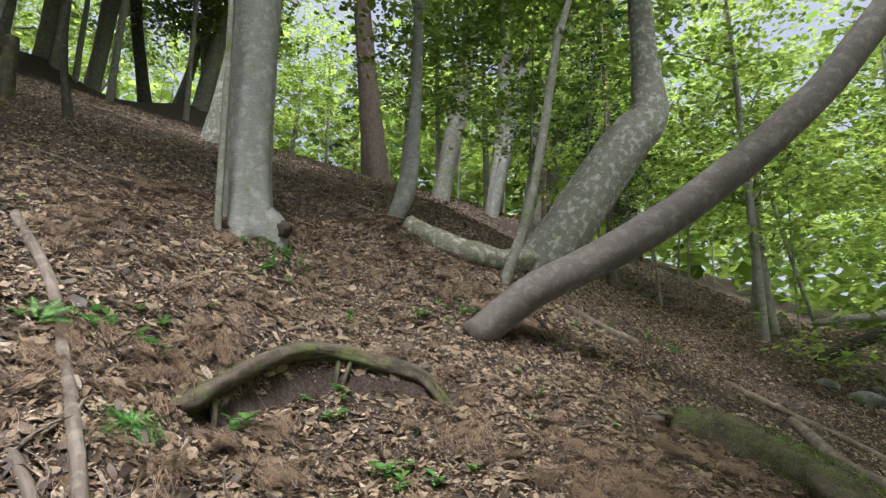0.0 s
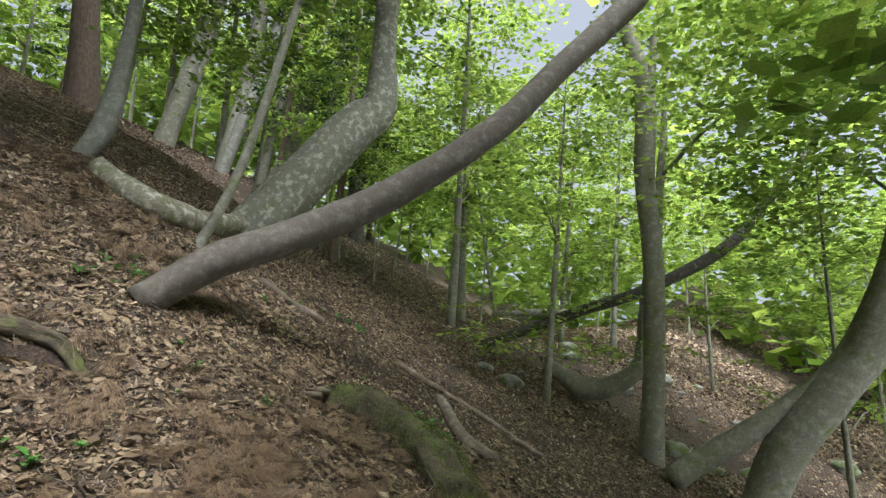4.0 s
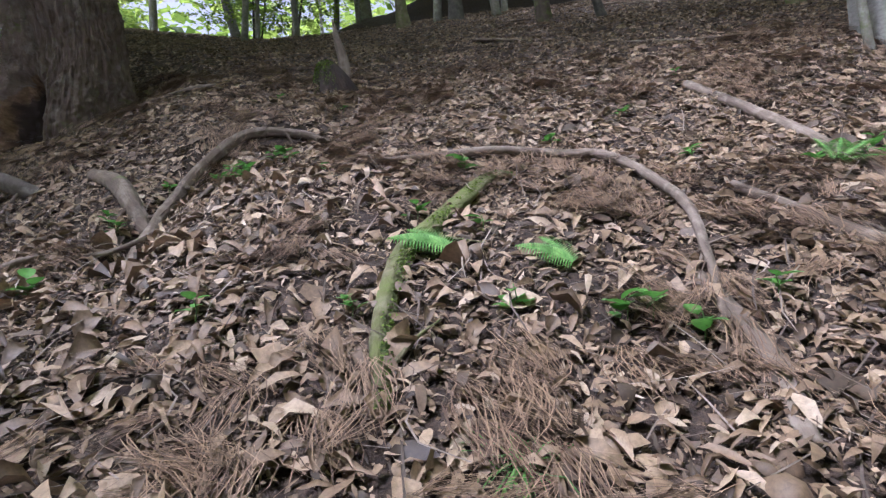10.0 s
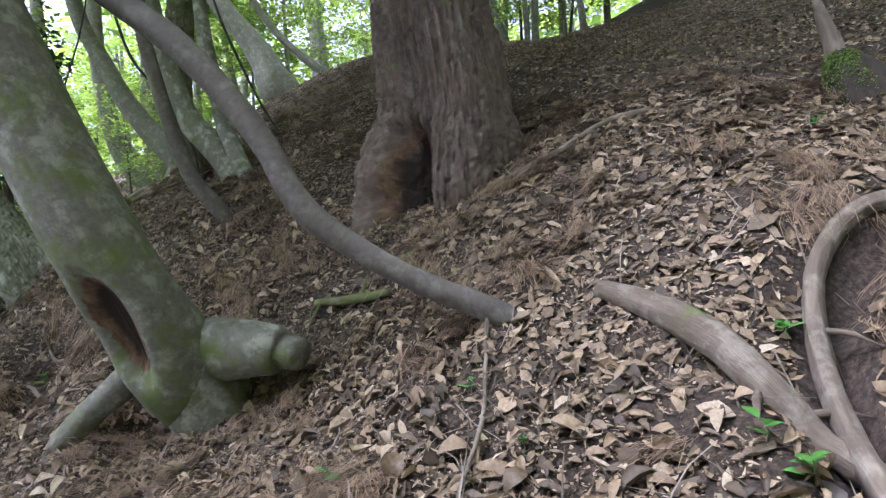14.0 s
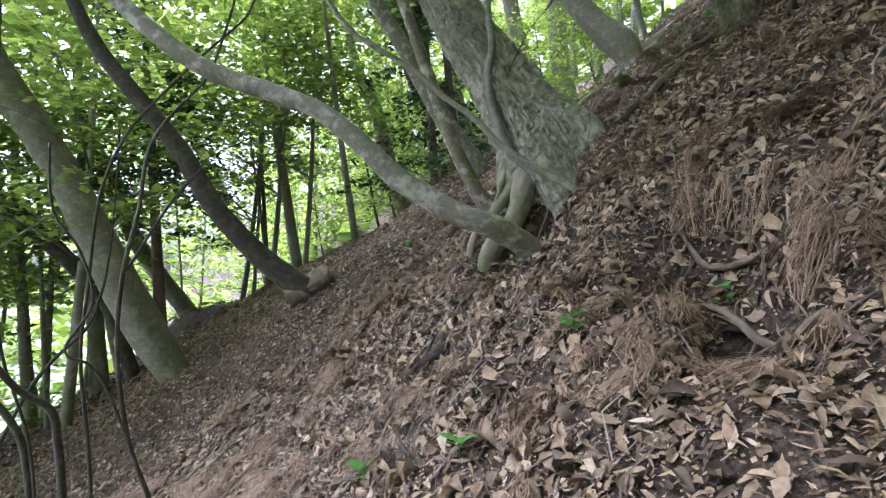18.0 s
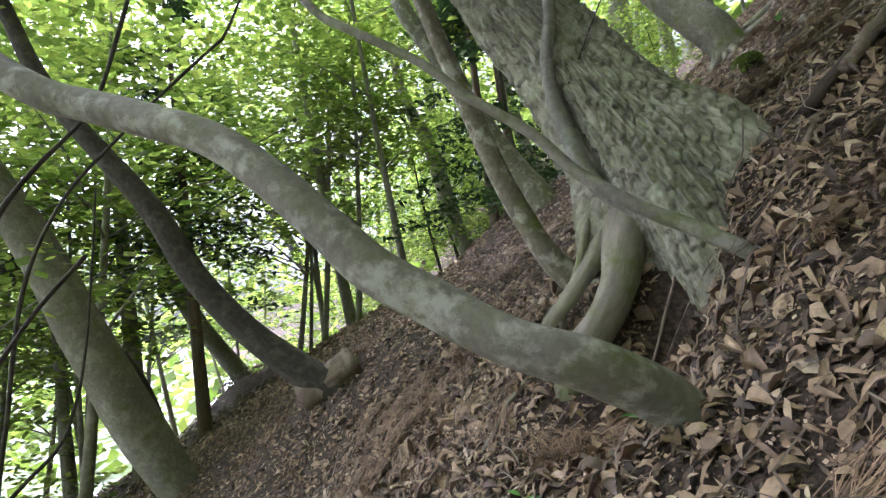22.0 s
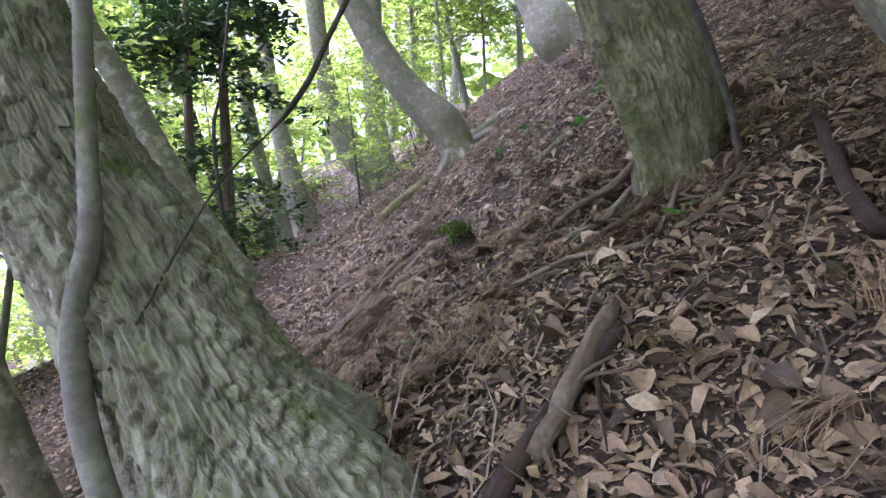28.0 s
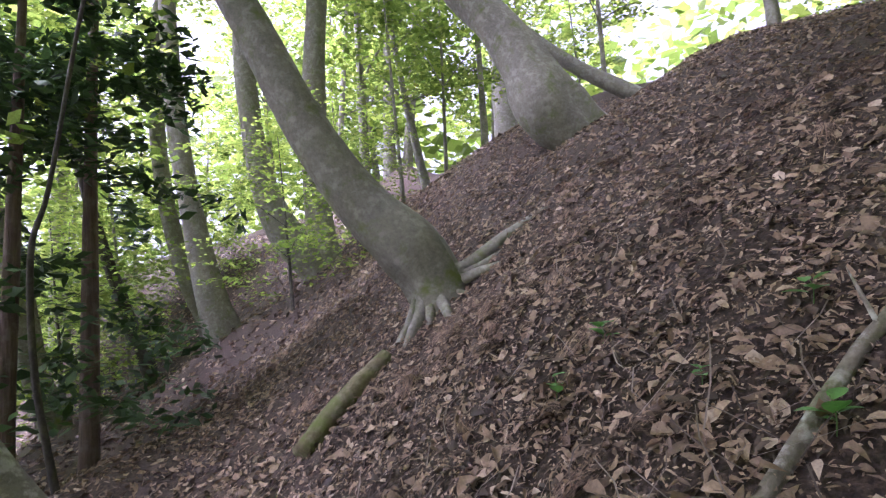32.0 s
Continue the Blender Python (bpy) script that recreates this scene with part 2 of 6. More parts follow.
def soil():
    m, n, l, bsdf = nodes_of("forest_soil")
    nt = m.node_tree
    tc = n.new("ShaderNodeTexCoord")
    v = tc.outputs["Object"]
    a, b = noise_tex(nt, v, 34, 6, 0.7), noise_tex(nt, v, 0.9, 4, 0.6)
    r = ramp(nt, [(0.28, (0.012, 0.008, 0.006)), (0.45, (0.045, 0.03, 0.021)), (0.6, (0.1, 0.068, 0.047)), (0.78, (0.19, 0.136, 0.095))])
    l.new(a, r.inputs[0])
    t = ramp(nt, [(0.35, (0.6, 0.55, 0.5)), (0.65, (1, 1, 1))])
    l.new(b, t.inputs[0])
    mul = n.new("ShaderNodeMix")
    mul.data_type, mul.blend_type = "RGBA", "MULTIPLY"
    mul.inputs["Factor"].default_value = 1.0
    l.new(r.outputs[0], mul.inputs["A"])
    l.new(t.outputs[0], mul.inputs["B"])
    l.new(mul.outputs["Result"], bsdf.inputs["Base Color"])
    bsdf.inputs["Roughness"].default_value = 0.95
    bumped(nt, bsdf, a, 0.8, 0.04)
    return m


SOIL = soil()


def stone():
    m, n, l, bsdf = nodes_of("grey_stone")
    nt = m.node_tree
    v = n.new("ShaderNodeTexCoord").outputs["Object"]
    a, b = noise_tex(nt, v, 18, 6, 0.7), noise_tex(nt, v, 3, 4, 0.6)
    r = ramp(nt, [(0.3, (0.09, 0.088, 0.08)), (0.55, (0.21, 0.205, 0.19)), (0.75, (0.33, 0.325, 0.3))])
    l.new(a, r.inputs[0])
    t = ramp(nt, [(0.48, (0, 0, 0)), (0.6, (1, 1, 1))])
    l.new(b, t.inputs[0])
    l.new(mixed(nt, t.outputs[0], r.outputs[0], (0.09, 0.115, 0.03)), bsdf.inputs["Base Color"])
    bsdf.inputs["Roughness"].default_value = 0.9
    bumped(nt, bsdf, a, 0.6, 0.03)
    return m


STONE = stone()
WATER, _n, _l, _b = nodes_of("river_water")
_b.inputs["Base Color"].default_value = (0.55, 0.57, 0.55, 1)
_b.inputs["Roughness"].default_value = 0.12
_v = _n.new("ShaderNodeTexCoord")
bumped(WATER.node_tree, _b, noise_tex(WATER.node_tree, _v.outputs["Object"], 1.6, 4, 0.6), 0.3, 0.1)

# ---- the ground: one hillside, rising towards +y ----
KNOLLS = [-0.67, 0.58, 0.03, -0.25, -0.75, -0.45, -0.08, -0.38, -1.52, 0.77, -1.09, 0.22, -0.25, -1.21, 1.3, -0.23, -1.26, 1.43, -0.62, 0.42, -0.63, -0.84, 1.48, 1.01, -0.69, -0.3, -1.18, 1.71, -0.01, -0.1, 0.59, 0.08, 1.34, -0.2, -0.59, 0.87, 0.92, -0.67, -1.39, 0.29, 0.57, 0.19, -0.08, 0.57, 1.26, 0.04, -0.52, 0.48, 0, -0.42, -1.79, 0.92, 0.61, 0.25, 0.29, 0.94, 1, -0.68, -0.48, 0.35, 0.09, -0.15, -0.01, -0.14, -0.25, 0.75]
HUMPS = [(-63.3, 15, 9.94), (-66.2, 13.8, 8.2), (-51.7, 14.1, 7.3), (-39.5, 16.4, 2.42), (-27.3, 32.1, 1.98), (-31.7, 29.4, 1.5), (-7.4, 5.2, -0.77), (-2.3, 22.7, 0.98), (4.9, 5.2, -0.04), (-12.2, 6.8, 0.35), (-4.6, 4.6, -0.46), (-7, 7.9, -0.67), (0.2, 22.9, 1.16), (-29.5, 4.6, 1), (-15.8, 5.7, 0.45), (-19.3, 9.9, 0.61), (-3.7, 22.6, 0.83), (-16.7, 17, -0.7), (-6, 22.4, 0.58), (5.3, 22.3, 0.82), (-29.6, 13.2, 0.67), (-25.5, 15.3, 0.51), (17.7, 16, 0.88), (2.5, 4, -0.57), (3.4, 6.3, -0.44), (-8.2, 6.8, -0.23), (-5.5, 5.4, -0.28), (-3.2, 7.8, -0.21), (5.5, 3.4, -0.44), (-16.5, 19.5, -0.57), (-11.8, 5.3, 0.13), (3.5, 22.8, 0.41)]
RA_PTS = [(1.14, 4.1, 0.08), (1.56, 4.52, 0.095), (2.04, 4.83, 0.1), (2.56, 4.95, 0.1), (3.01, 4.83, 0.085), (3.41, 4.55, 0.065), (3.54, 4.22, 0.05)]
RL_PTS = [(-3.08, 6.07, 0.042), (-3.39, 6.13, 0.053), (-3.85, 6.03, 0.071), (-4.13, 5.77, 0.077), (-4.19, 5.27, 0.077), (-4.09, 4.77, 0.074), (-3.91, 4.29, 0.064), (-3.75, 3.90, 0.050)]
# washed-out places under roots and stumps
DIPS = [(-8.15, 5.3, -0.25, 0.1), (-11.72, 8.6, -0.22, 0.05), (-12.0, 6.0, -0.2, 0.06), (-10.82, 6.68, -0.26, 0.016), (-9.5, 5.2, -0.16, 0.03), (-12.82, 9.48, -0.28, 0.035), (-11.88, 6.17, -0.3, 0.035), (-11.72, 6.14, -0.2, 0.02), (-11.75, 5.74, -0.42, 0.173), (-9.98, 5.39, -0.34, 0.05), (-9.73, 5.57, -0.41, 0.058), (-9.37, 5.13, -0.38, 0.058), (-12.93, 8.65, -0.3, 0.058)]


def curve_places(q):
    """The points of a path and the middles between them."""
    return [q[0]] + [p for a, b in zip(q, q[1:]) for p in (tuple((u + v) / 2 for u, v in zip(a, b)), b)][:-1]


for q in (RA_PTS, RL_PTS):
    DIPS += [(x + 0.02, y - 0.13, -0.25, 0.022) for x, y, r in curve_places(q)]
rng = np.random.default_rng(7)
LAT = rng.random((64, 64))


def lattice(x, y, cell):
    """Smooth random heights, about -0.5 to 0.5."""
    u, v = np.asarray(x, float) / cell, np.asarray(y, float) / cell
    i, j = np.floor(u).astype(int), np.floor(v).astype(int)
    a, b = u - i, v - j
    a, b = a * a * (3 - 2 * a), b * b * (3 - 2 * b)
    i, j, k, m = i % 64, j % 64, (i + 1) % 64, (j + 1) % 64
    return (LAT[i, j] * (1 - a) + LAT[k, j] * a) * (1 - b) + (LAT[i, m] * (1 - a) + LAT[k, m] * a) * b - 0.5


def hill(x, y):
    x, y = np.asarray(x, float), np.asarray(y, float)
    up = np.where(y > 25, 25 + 5 * np.tanh((y - 25) / 5), y)
    dn = np.where(up < -8, -8 + 7 * np.tanh((up + 8) / 7), up)
    far = np.clip(-y - 34, 0, None)
    west = np.clip(-25 - x, 0, None)
    west = west**2 / (west + 5) * 0.5 * np.clip((22 - y) / 10, 0, 1)
    z = np.maximum(0.46 * dn - west, -4.6) + 0.5 * far**2 / (far + 12)
    low = np.clip((9 - y) / 8, 0, 1)
    z = z + low * (0.27 * np.clip(x - 17, 0, 45) - 0.8 * np.exp(-((x - 16) ** 2) / 18))
    k = 0
    for a in range(-30, 21, 5):
        for b in range(-6, 21, 5):
            z = z + KNOLLS[k] * np.exp(-((x - a) ** 2 + (y - b) ** 2) / 35.28)
            k += 1
    for a, b, h in HUMPS:
        z = z + h * np.exp(-((x - a) ** 2 + (y - b) ** 2) / 2.205)
    for a, b, h, w in DIPS:
        z = z + h * np.exp(-((x - a) ** 2 + (y - b) ** 2) / w)
    return z


def ground_at(x, y):
    near = np.exp(-(np.hypot(np.asarray(x, float) + 5, np.asarray(y, float) - 5) / 40) ** 2)
    return hill(x, y) + near * (0.10 * lattice(x, y, 0.9) + 0.07 * lattice(x, y, 0.31) + 0.045 * lattice(x + 3, y + 7, 0.15)) + (1 - near) * 0.5 * lattice(x, y, 4.0)


def gz(x, y):
    return float(ground_at(x, y))


def mesh_of(name, verts, faces, mat, smooth=True):
    """A mesh from numpy arrays; every face has the same number of corners."""
    me = bpy.data.meshes.new(name)
    verts, faces = np.asarray(verts, np.float32), np.asarray(faces, np.int32)
    n, k = faces.shape
    me.vertices.add(len(verts))
    me.vertices.foreach_set("co", verts.ravel())
    me.loops.add(n * k)
    me.loops.foreach_set("vertex_index", faces.ravel())
    me.polygons.add(n)
    me.polygons.foreach_set("loop_start", np.arange(0, n * k, k, dtype=np.int32))
    me.polygons.foreach_set("use_smooth", np.full(n, smooth))
    me.update(calc_edges=True)
    me.materials.append(mat)
    return me


def steps(lo, hi, fine, far):
    """Grid lines: even between lo and hi, ever wider out to far."""
    mid = np.arange(lo, hi + 1e-6, fine)
    out, s, x = [], fine, hi
    while x < far:
        s *= 1.13
        x += s
        out.append(x)
    left, s, x = [], fine, lo
    while x > -far:
        s *= 1.13
        x -= s
        left.append(x)
    return np.array(left[::-1] + list(mid) + out)


gx, gy = steps(-18.5, 6.5, 0.075, 320), steps(1.0, 12.0, 0.075, 320)
XX, YY = np.meshgrid(gx, gy, indexing="ij")
ZZ = ground_at(XX, YY)
idx = np.arange(XX.size).reshape(XX.shape)
ground = new("ground", mesh_of("ground", np.stack([XX.ravel(), YY.ravel(), ZZ.ravel()], 1), np.stack([idx[:-1, :-1].ravel(), idx[1:, :-1].ravel(), idx[1:, 1:].ravel(), idx[:-1, 1:].ravel()], 1), SOIL))
tagged(ground, "steep forest slope of brown soil under dead leaves", "ground", kind="structure")

wv = np.array([(-300, -60, -3.9), (70, -60, -3.9), (70, -8.5, -3.9), (-33, -8.5, -3.9), (-33, 6, -3.9), (-300, 6, -3.9)])
river = new("water", mesh_of("water", wv, np.array([[0, 1, 2, 3], [0, 3, 4, 5]]), WATER, False))
tagged(river, "pale shallow river at the foot of the slope", "water", kind="structure")

# ---- builders ----


def part(name, me, parent, label=""):
    ob = new(name, me)
    ob.parent = parent
    return tagged(ob, label) if label else ob


def thing(name, at, label, category, group=""):
    ob = new(name)
    ob.empty_display_size = 0.1
    ob.location = at
    return tagged(ob, label, category, group)


def curve_through(pts, step):
    """A smooth line through points of (x, y, z, r), with a sample about every step metres."""
    p = np.asarray(pts, float)
    p = np.vstack([2 * p[0] - p[1], p, 2 * p[-1] - p[-2]])
    out = []
    for i in range(1, len(p) - 2):
        n = max(2, int(np.linalg.norm(p[i + 1, :3] - p[i, :3]) / step))
        for s in np.arange(n) / n:
            a, b, c, d = p[i - 1], p[i], p[i + 1], p[i + 2]
            out.append(0.5 * (2 * b + (c - a) * s + (2 * a - 5 * b + 4 * c - d) * s * s + (3 * b - a - 3 * c + d) * s**3))
    out.append(p[-2])
    out = np.array(out)
    out[:, 3] = np.maximum(out[:, 3], 0.002)
    return out


def furrows(th, s, r, ridge):
    """Depth of bark plates between interlaced furrows: (depth, furrow spacing, plate length) in metres."""
    deep, gap, long = ridge
    x, y = np.cos(th) * r, np.sin(th) * r
    warp = lattice(x * 1.6 + s * 0.5 + 9, y * 1.6 - s * 0.4 + 4, 0.13) + 0.35 * lattice(x * 2 + s * 1.4, y * 2 - s * 1.1, 0.06)
    u = th * r / gap + 1.3 * warp
    col = np.floor(u)
    v = s / long + 0.37 * col + 0.5 * lattice(x * 2 + s + 20, y * 2 - s + 20, 0.1)
    low = v - np.floor(v)
    a = np.abs(u - col - 0.5) * 2
    plate = np.clip((1 - a) * 4.5, 0, 1) ** 0.6 * np.clip(low * 9, 0.1, 1)
    return deep * (plate * (1 - 0.45 * low) - 0.6) + 0.3 * deep * lattice(x * 3 + s * 2, y * 3 - s * 2, 0.04)


def tube(name, pts, mat, origin=(0, 0, 0), segs=14, step=0.12, rough=0.06, seed=0, flare=0.0, lobes=5, carve=None, gnarl=0.0, ridge=None):
    """A stem along points of (x, y, z, r): uneven bark, a root flare and, if carved, a rotten cavity (angle, at, half angle, half length, depth)."""
    g = np.random.default_rng(seed + 11)
    line = curve_through(pts, step)
    if gnarl:
        w = np.cumsum(g.normal(0, 1, (len(line), 3)), 0)
        w -= np.linspace(0, 1, len(line))[:, None] * w[-1]
        line[:, :3] += w / max(1.0, np.abs(w).max()) * gnarl
    c, r = line[:, :3] - np.asarray(origin), line[:, 3]
    along = np.r_[0, np.cumsum(np.linalg.norm(np.diff(c, axis=0), axis=1))]
    tan = np.gradient(c, axis=0)
    tan /= np.linalg.norm(tan, axis=1)[:, None] + 1e-9
    side = np.cross(tan[0], (0.3, 0.9, 0.17))
    th = np.linspace(0, 2 * np.pi, segs, endpoint=False)
    ph = g.uniform(0, 6.28, 6)
    verts, stem = [], []
    jit, gone = g.normal(0, 1, segs), []
    for k in range(len(c)):
        side = side - tan[k] * (side @ tan[k])
        side /= np.linalg.norm(side) + 1e-9
        up = np.cross(tan[k], side)
        f = 1 + rough * (np.sin(2 * th + ph[0] + along[k] * 1.3) * 0.5 + np.sin(3 * th + ph[1] - along[k] * 2.1) * 0.35 + np.sin(5 * th + ph[2] + along[k] * 5.7) * 0.25)
        jit = 0.86 * jit + 0.5 * g.normal(0, 1, segs)
        f += rough * 0.35 * jit
        if flare:
            e = math.exp(-along[k] / (2.2 * r[0] + 0.05))
            f += flare * e * (0.55 + 0.6 * np.sin(lobes * th + ph[3]) + 0.35 * np.sin((lobes - 2) * th + ph[4]))
        if carve:
            aim = math.atan2(np.dot(carve[0], up), np.dot(carve[0], side))
            d = (np.angle(np.exp(1j * (th - aim))) / carve[2]) ** 2 + ((along[k] - carve[1]) / carve[3]) ** 2
            gone.append(np.clip(1.3 - 0.75 * d, 0, 1) * 0.75)
            f -= carve[4] / (1 + (d * (1 + 0.25 * np.sin(3 * th + along[k] * 9))) ** 4)
        if ridge:
            f += furrows(th, along[k], r[k], ridge) / r[k]
        ring = c[k] + r[k] * f[:, None] * (np.cos(th)[:, None] * side + np.sin(th)[:, None] * up)
        verts.append(ring)
        stem.append(np.stack([r[k] * np.cos(th), r[k] * np.sin(th), np.full(segs, along[k])], 1))
    verts, stem = np.vstack(verts), np.vstack(stem)
    n = len(c)
    a = np.arange((n - 1) * segs).reshape(n - 1, segs)
    quads = np.stack([a, np.roll(a, -1, 1), np.roll(a, -1, 1) + segs, a + segs], -1).reshape(-1, 4)
    ends = np.array([[0, segs // 4, segs // 2, 3 * segs // 4]])
    for e, o in ((0, 0), ((n - 1) * segs, 1)):
        m = len(verts)
        verts = np.vstack([verts, (c[0] if o == 0 else c[-1])[None]])
        stem = np.vstack([stem, [[0, 0, along[0 if o == 0 else -1]]]])
        i = np.arange(0, segs, 2)
        cap = np.stack([np.full(len(i), m), e + i, e + (i + 1) % segs, e + (i + 2) % segs], 1)
        quads = np.vstack([quads, cap if o else cap[:, ::-1]])
    me = mesh_of(name, verts, quads, mat)
    at = me.attributes.new("stem", "FLOAT_VECTOR", "POINT")
    at.data.foreach_set("vector", (stem + (seed % 17) * 1.7).astype(np.float32).ravel())
    if carve:
        rot = me.attributes.new("rot", "FLOAT", "POINT")
        rot.data.foreach_set("value", np.r_[np.concatenate(gone), 0, 0].astype(np.float32))
    return me


def turned(n, g, tilt):
    """Random frames: rows of (ahead, left, up), with up leaning about tilt from the vertical."""
    yaw, lean, az = g.uniform(0, 6.283, n), np.abs(g.normal(0, tilt, n)), g.uniform(0, 6.283, n)
    up = np.stack([np.sin(lean) * np.cos(az), np.sin(lean) * np.sin(az), np.cos(lean)], 1)
    ah = np.stack([np.cos(yaw), np.sin(yaw), 0 * yaw], 1)
    ah -= up * (ah * up).sum(1)[:, None]
    ah /= np.linalg.norm(ah, axis=1)[:, None]
    return ah, np.cross(up, ah), up


def leaves(name, centres, size, mat, g, tilt=0.5, width=0.55, curl=0.15, normal=None, detail=True):
    """Many separate leaves, each folded along its midrib."""
    n = len(centres)
    ah, le, up = turned(n, g, tilt)
    if normal is not None:
        up = up + normal
        up /= np.linalg.norm(up, axis=1)[:, None]
        ah -= up * (ah * up).sum(1)[:, None]
        ah /= np.linalg.norm(ah, axis=1)[:, None]
        le = np.cross(up, ah)
    L = np.asarray(size)[:, None] if np.ndim(size) else np.full((n, 1), size)
    W = L * width * g.uniform(0.65, 1.5, (n, 1)) / 2
    if detail >= 2:
        W *= g.choice([0.3, 0.55, 0.95], (n, 1), p=[0.32, 0.36, 0.32])
    c = np.asarray(centres)
    k = lambda s: L * curl * g.normal(0, 1, (n, 1)) + L * s
    b, t = c - ah * L / 2 + up * k(0), c + ah * L / 2 + up * k(0)
    if detail == 3:
        bend, cup = L * g.normal(0.03, 0.2, (n, 1)), W * g.normal(0.4, 0.75, (n, 1))
        rows = [b]
        for s, w in ((0.2, 0.66), (0.52, 1.0), (0.82, 0.56)):
            m = c + ah * L * (s - 0.5) + up * bend * (1 - (2 * s - 1) ** 2) + le * W * g.normal(0, 0.07, (n, 1))
            e = W * w * g.uniform(0.8, 1.2, (n, 1))
            rows += [m + le * e + up * cup * w, m, m - le * e + up * (cup * w + W * g.normal(0, 0.15, (n, 1)))]
        v = np.stack(rows + [t], 1).reshape(-1, 3)
        o = np.arange(n)[:, None] * 11
        f = np.concatenate([o + [q] for q in ([0, 2, 1], [0, 3, 2], [1, 2, 5], [1, 5, 4], [2, 3, 6], [2, 6, 5], [4, 5, 8], [4, 8, 7], [5, 6, 9], [5, 9, 8], [7, 8, 10], [8, 9, 10])], 0)
    elif detail == 2:
        j = lambda s: s * g.uniform(0.75, 1.25, (n, 1))
        l1, l2 = c - ah * L * j(0.22) + le * W * j(0.85) + up * k(0.05), c + ah * L * j(0.2) + le * W * j(0.8) + up * k(0.05)
        r1, r2 = c - ah * L * j(0.22) - le * W * j(0.85) + up * k(0.05), c + ah * L * j(0.2) - le * W * j(0.8) + up * k(0.05)
        m1, m2 = c - ah * L * 0.2, c + ah * L * 0.2 + up * L * 0.02
        v = np.stack([b, l1, l2, t, r2, r1, m1, m2], 1).reshape(-1, 3)
        o = np.arange(n)[:, None] * 8
        f = np.concatenate([o + [q] for q in ([0, 6, 1], [1, 6, 7], [1, 7, 2], [2, 7, 3], [3, 7, 4], [4, 7, 6], [4, 6, 5], [5, 6, 0])], 0)
    elif detail:
        l, r = c - ah * L * 0.08 + le * W + up * k(0.04), c + ah * L * 0.04 - le * W + up * k(0.04)
        m = c - up * L * 0.03
        v = np.stack([b, l, t, r, m], 1).reshape(-1, 3)
        o = np.arange(n)[:, None] * 5
        f = np.concatenate([o + [[0, 4, 1]], o + [[1, 4, 2]], o + [[2, 4, 3]], o + [[3, 4, 0]]], 0)
    else:
        l, r = c + le * W, c - le * W
        v = np.stack([b, l, t, r], 1).reshape(-1, 3)
        f = np.arange(n)[:, None] * 4 + [[0, 3, 2, 1]]
    return mesh_of(name, v, f, mat, detail >= 2)


def spray_points(g, centres, n, spread, flat=0.18):
    """Leaf places on flat fans round the given centres."""
    c = np.repeat(np.asarray(centres), n, 0)
    a, d = g.uniform(0, 6.283, len(c)), np.sqrt(g.uniform(0.02, 1, len(c))) * spread * g.uniform(0.6, 1.2, len(c))
    tx, ty = np.repeat(g.normal(0, 0.18, len(centres)), n), np.repeat(g.normal(0, 0.18, len(centres)), n)
    x, y = d * np.cos(a), d * np.sin(a)
    return c + np.stack([x, y, tx * x + ty * y - 0.12 * d + g.normal(0, flat * 0.25, len(c))], 1)


def crown_mesh(name, seed, radius, height, sprays, per, size, mat=None):
    g = np.random.default_rng(seed)
    a, d = g.uniform(0, 6.283, sprays), np.sqrt(g.uniform(0, 1, sprays)) * radius
    z = g.uniform(-0.5, 0.5, sprays) * height * np.sqrt(np.clip(1.15 - (d / radius) ** 2, 0.15, 1))
    c = np.stack([d * np.cos(a), d * np.sin(a), z], 1)
    p = spray_points(g, c, per, 0.75)
    return leaves(name, p, g.uniform(0.7, 1.25, len(p)) * size, mat or GREEN, g, 0.45, 0.6, 0.0, detail=False)


CROWNS = [crown_mesh("crown", 40 + i, 2.6, 3.4, 62, 46, 0.135) for i in range(3)]


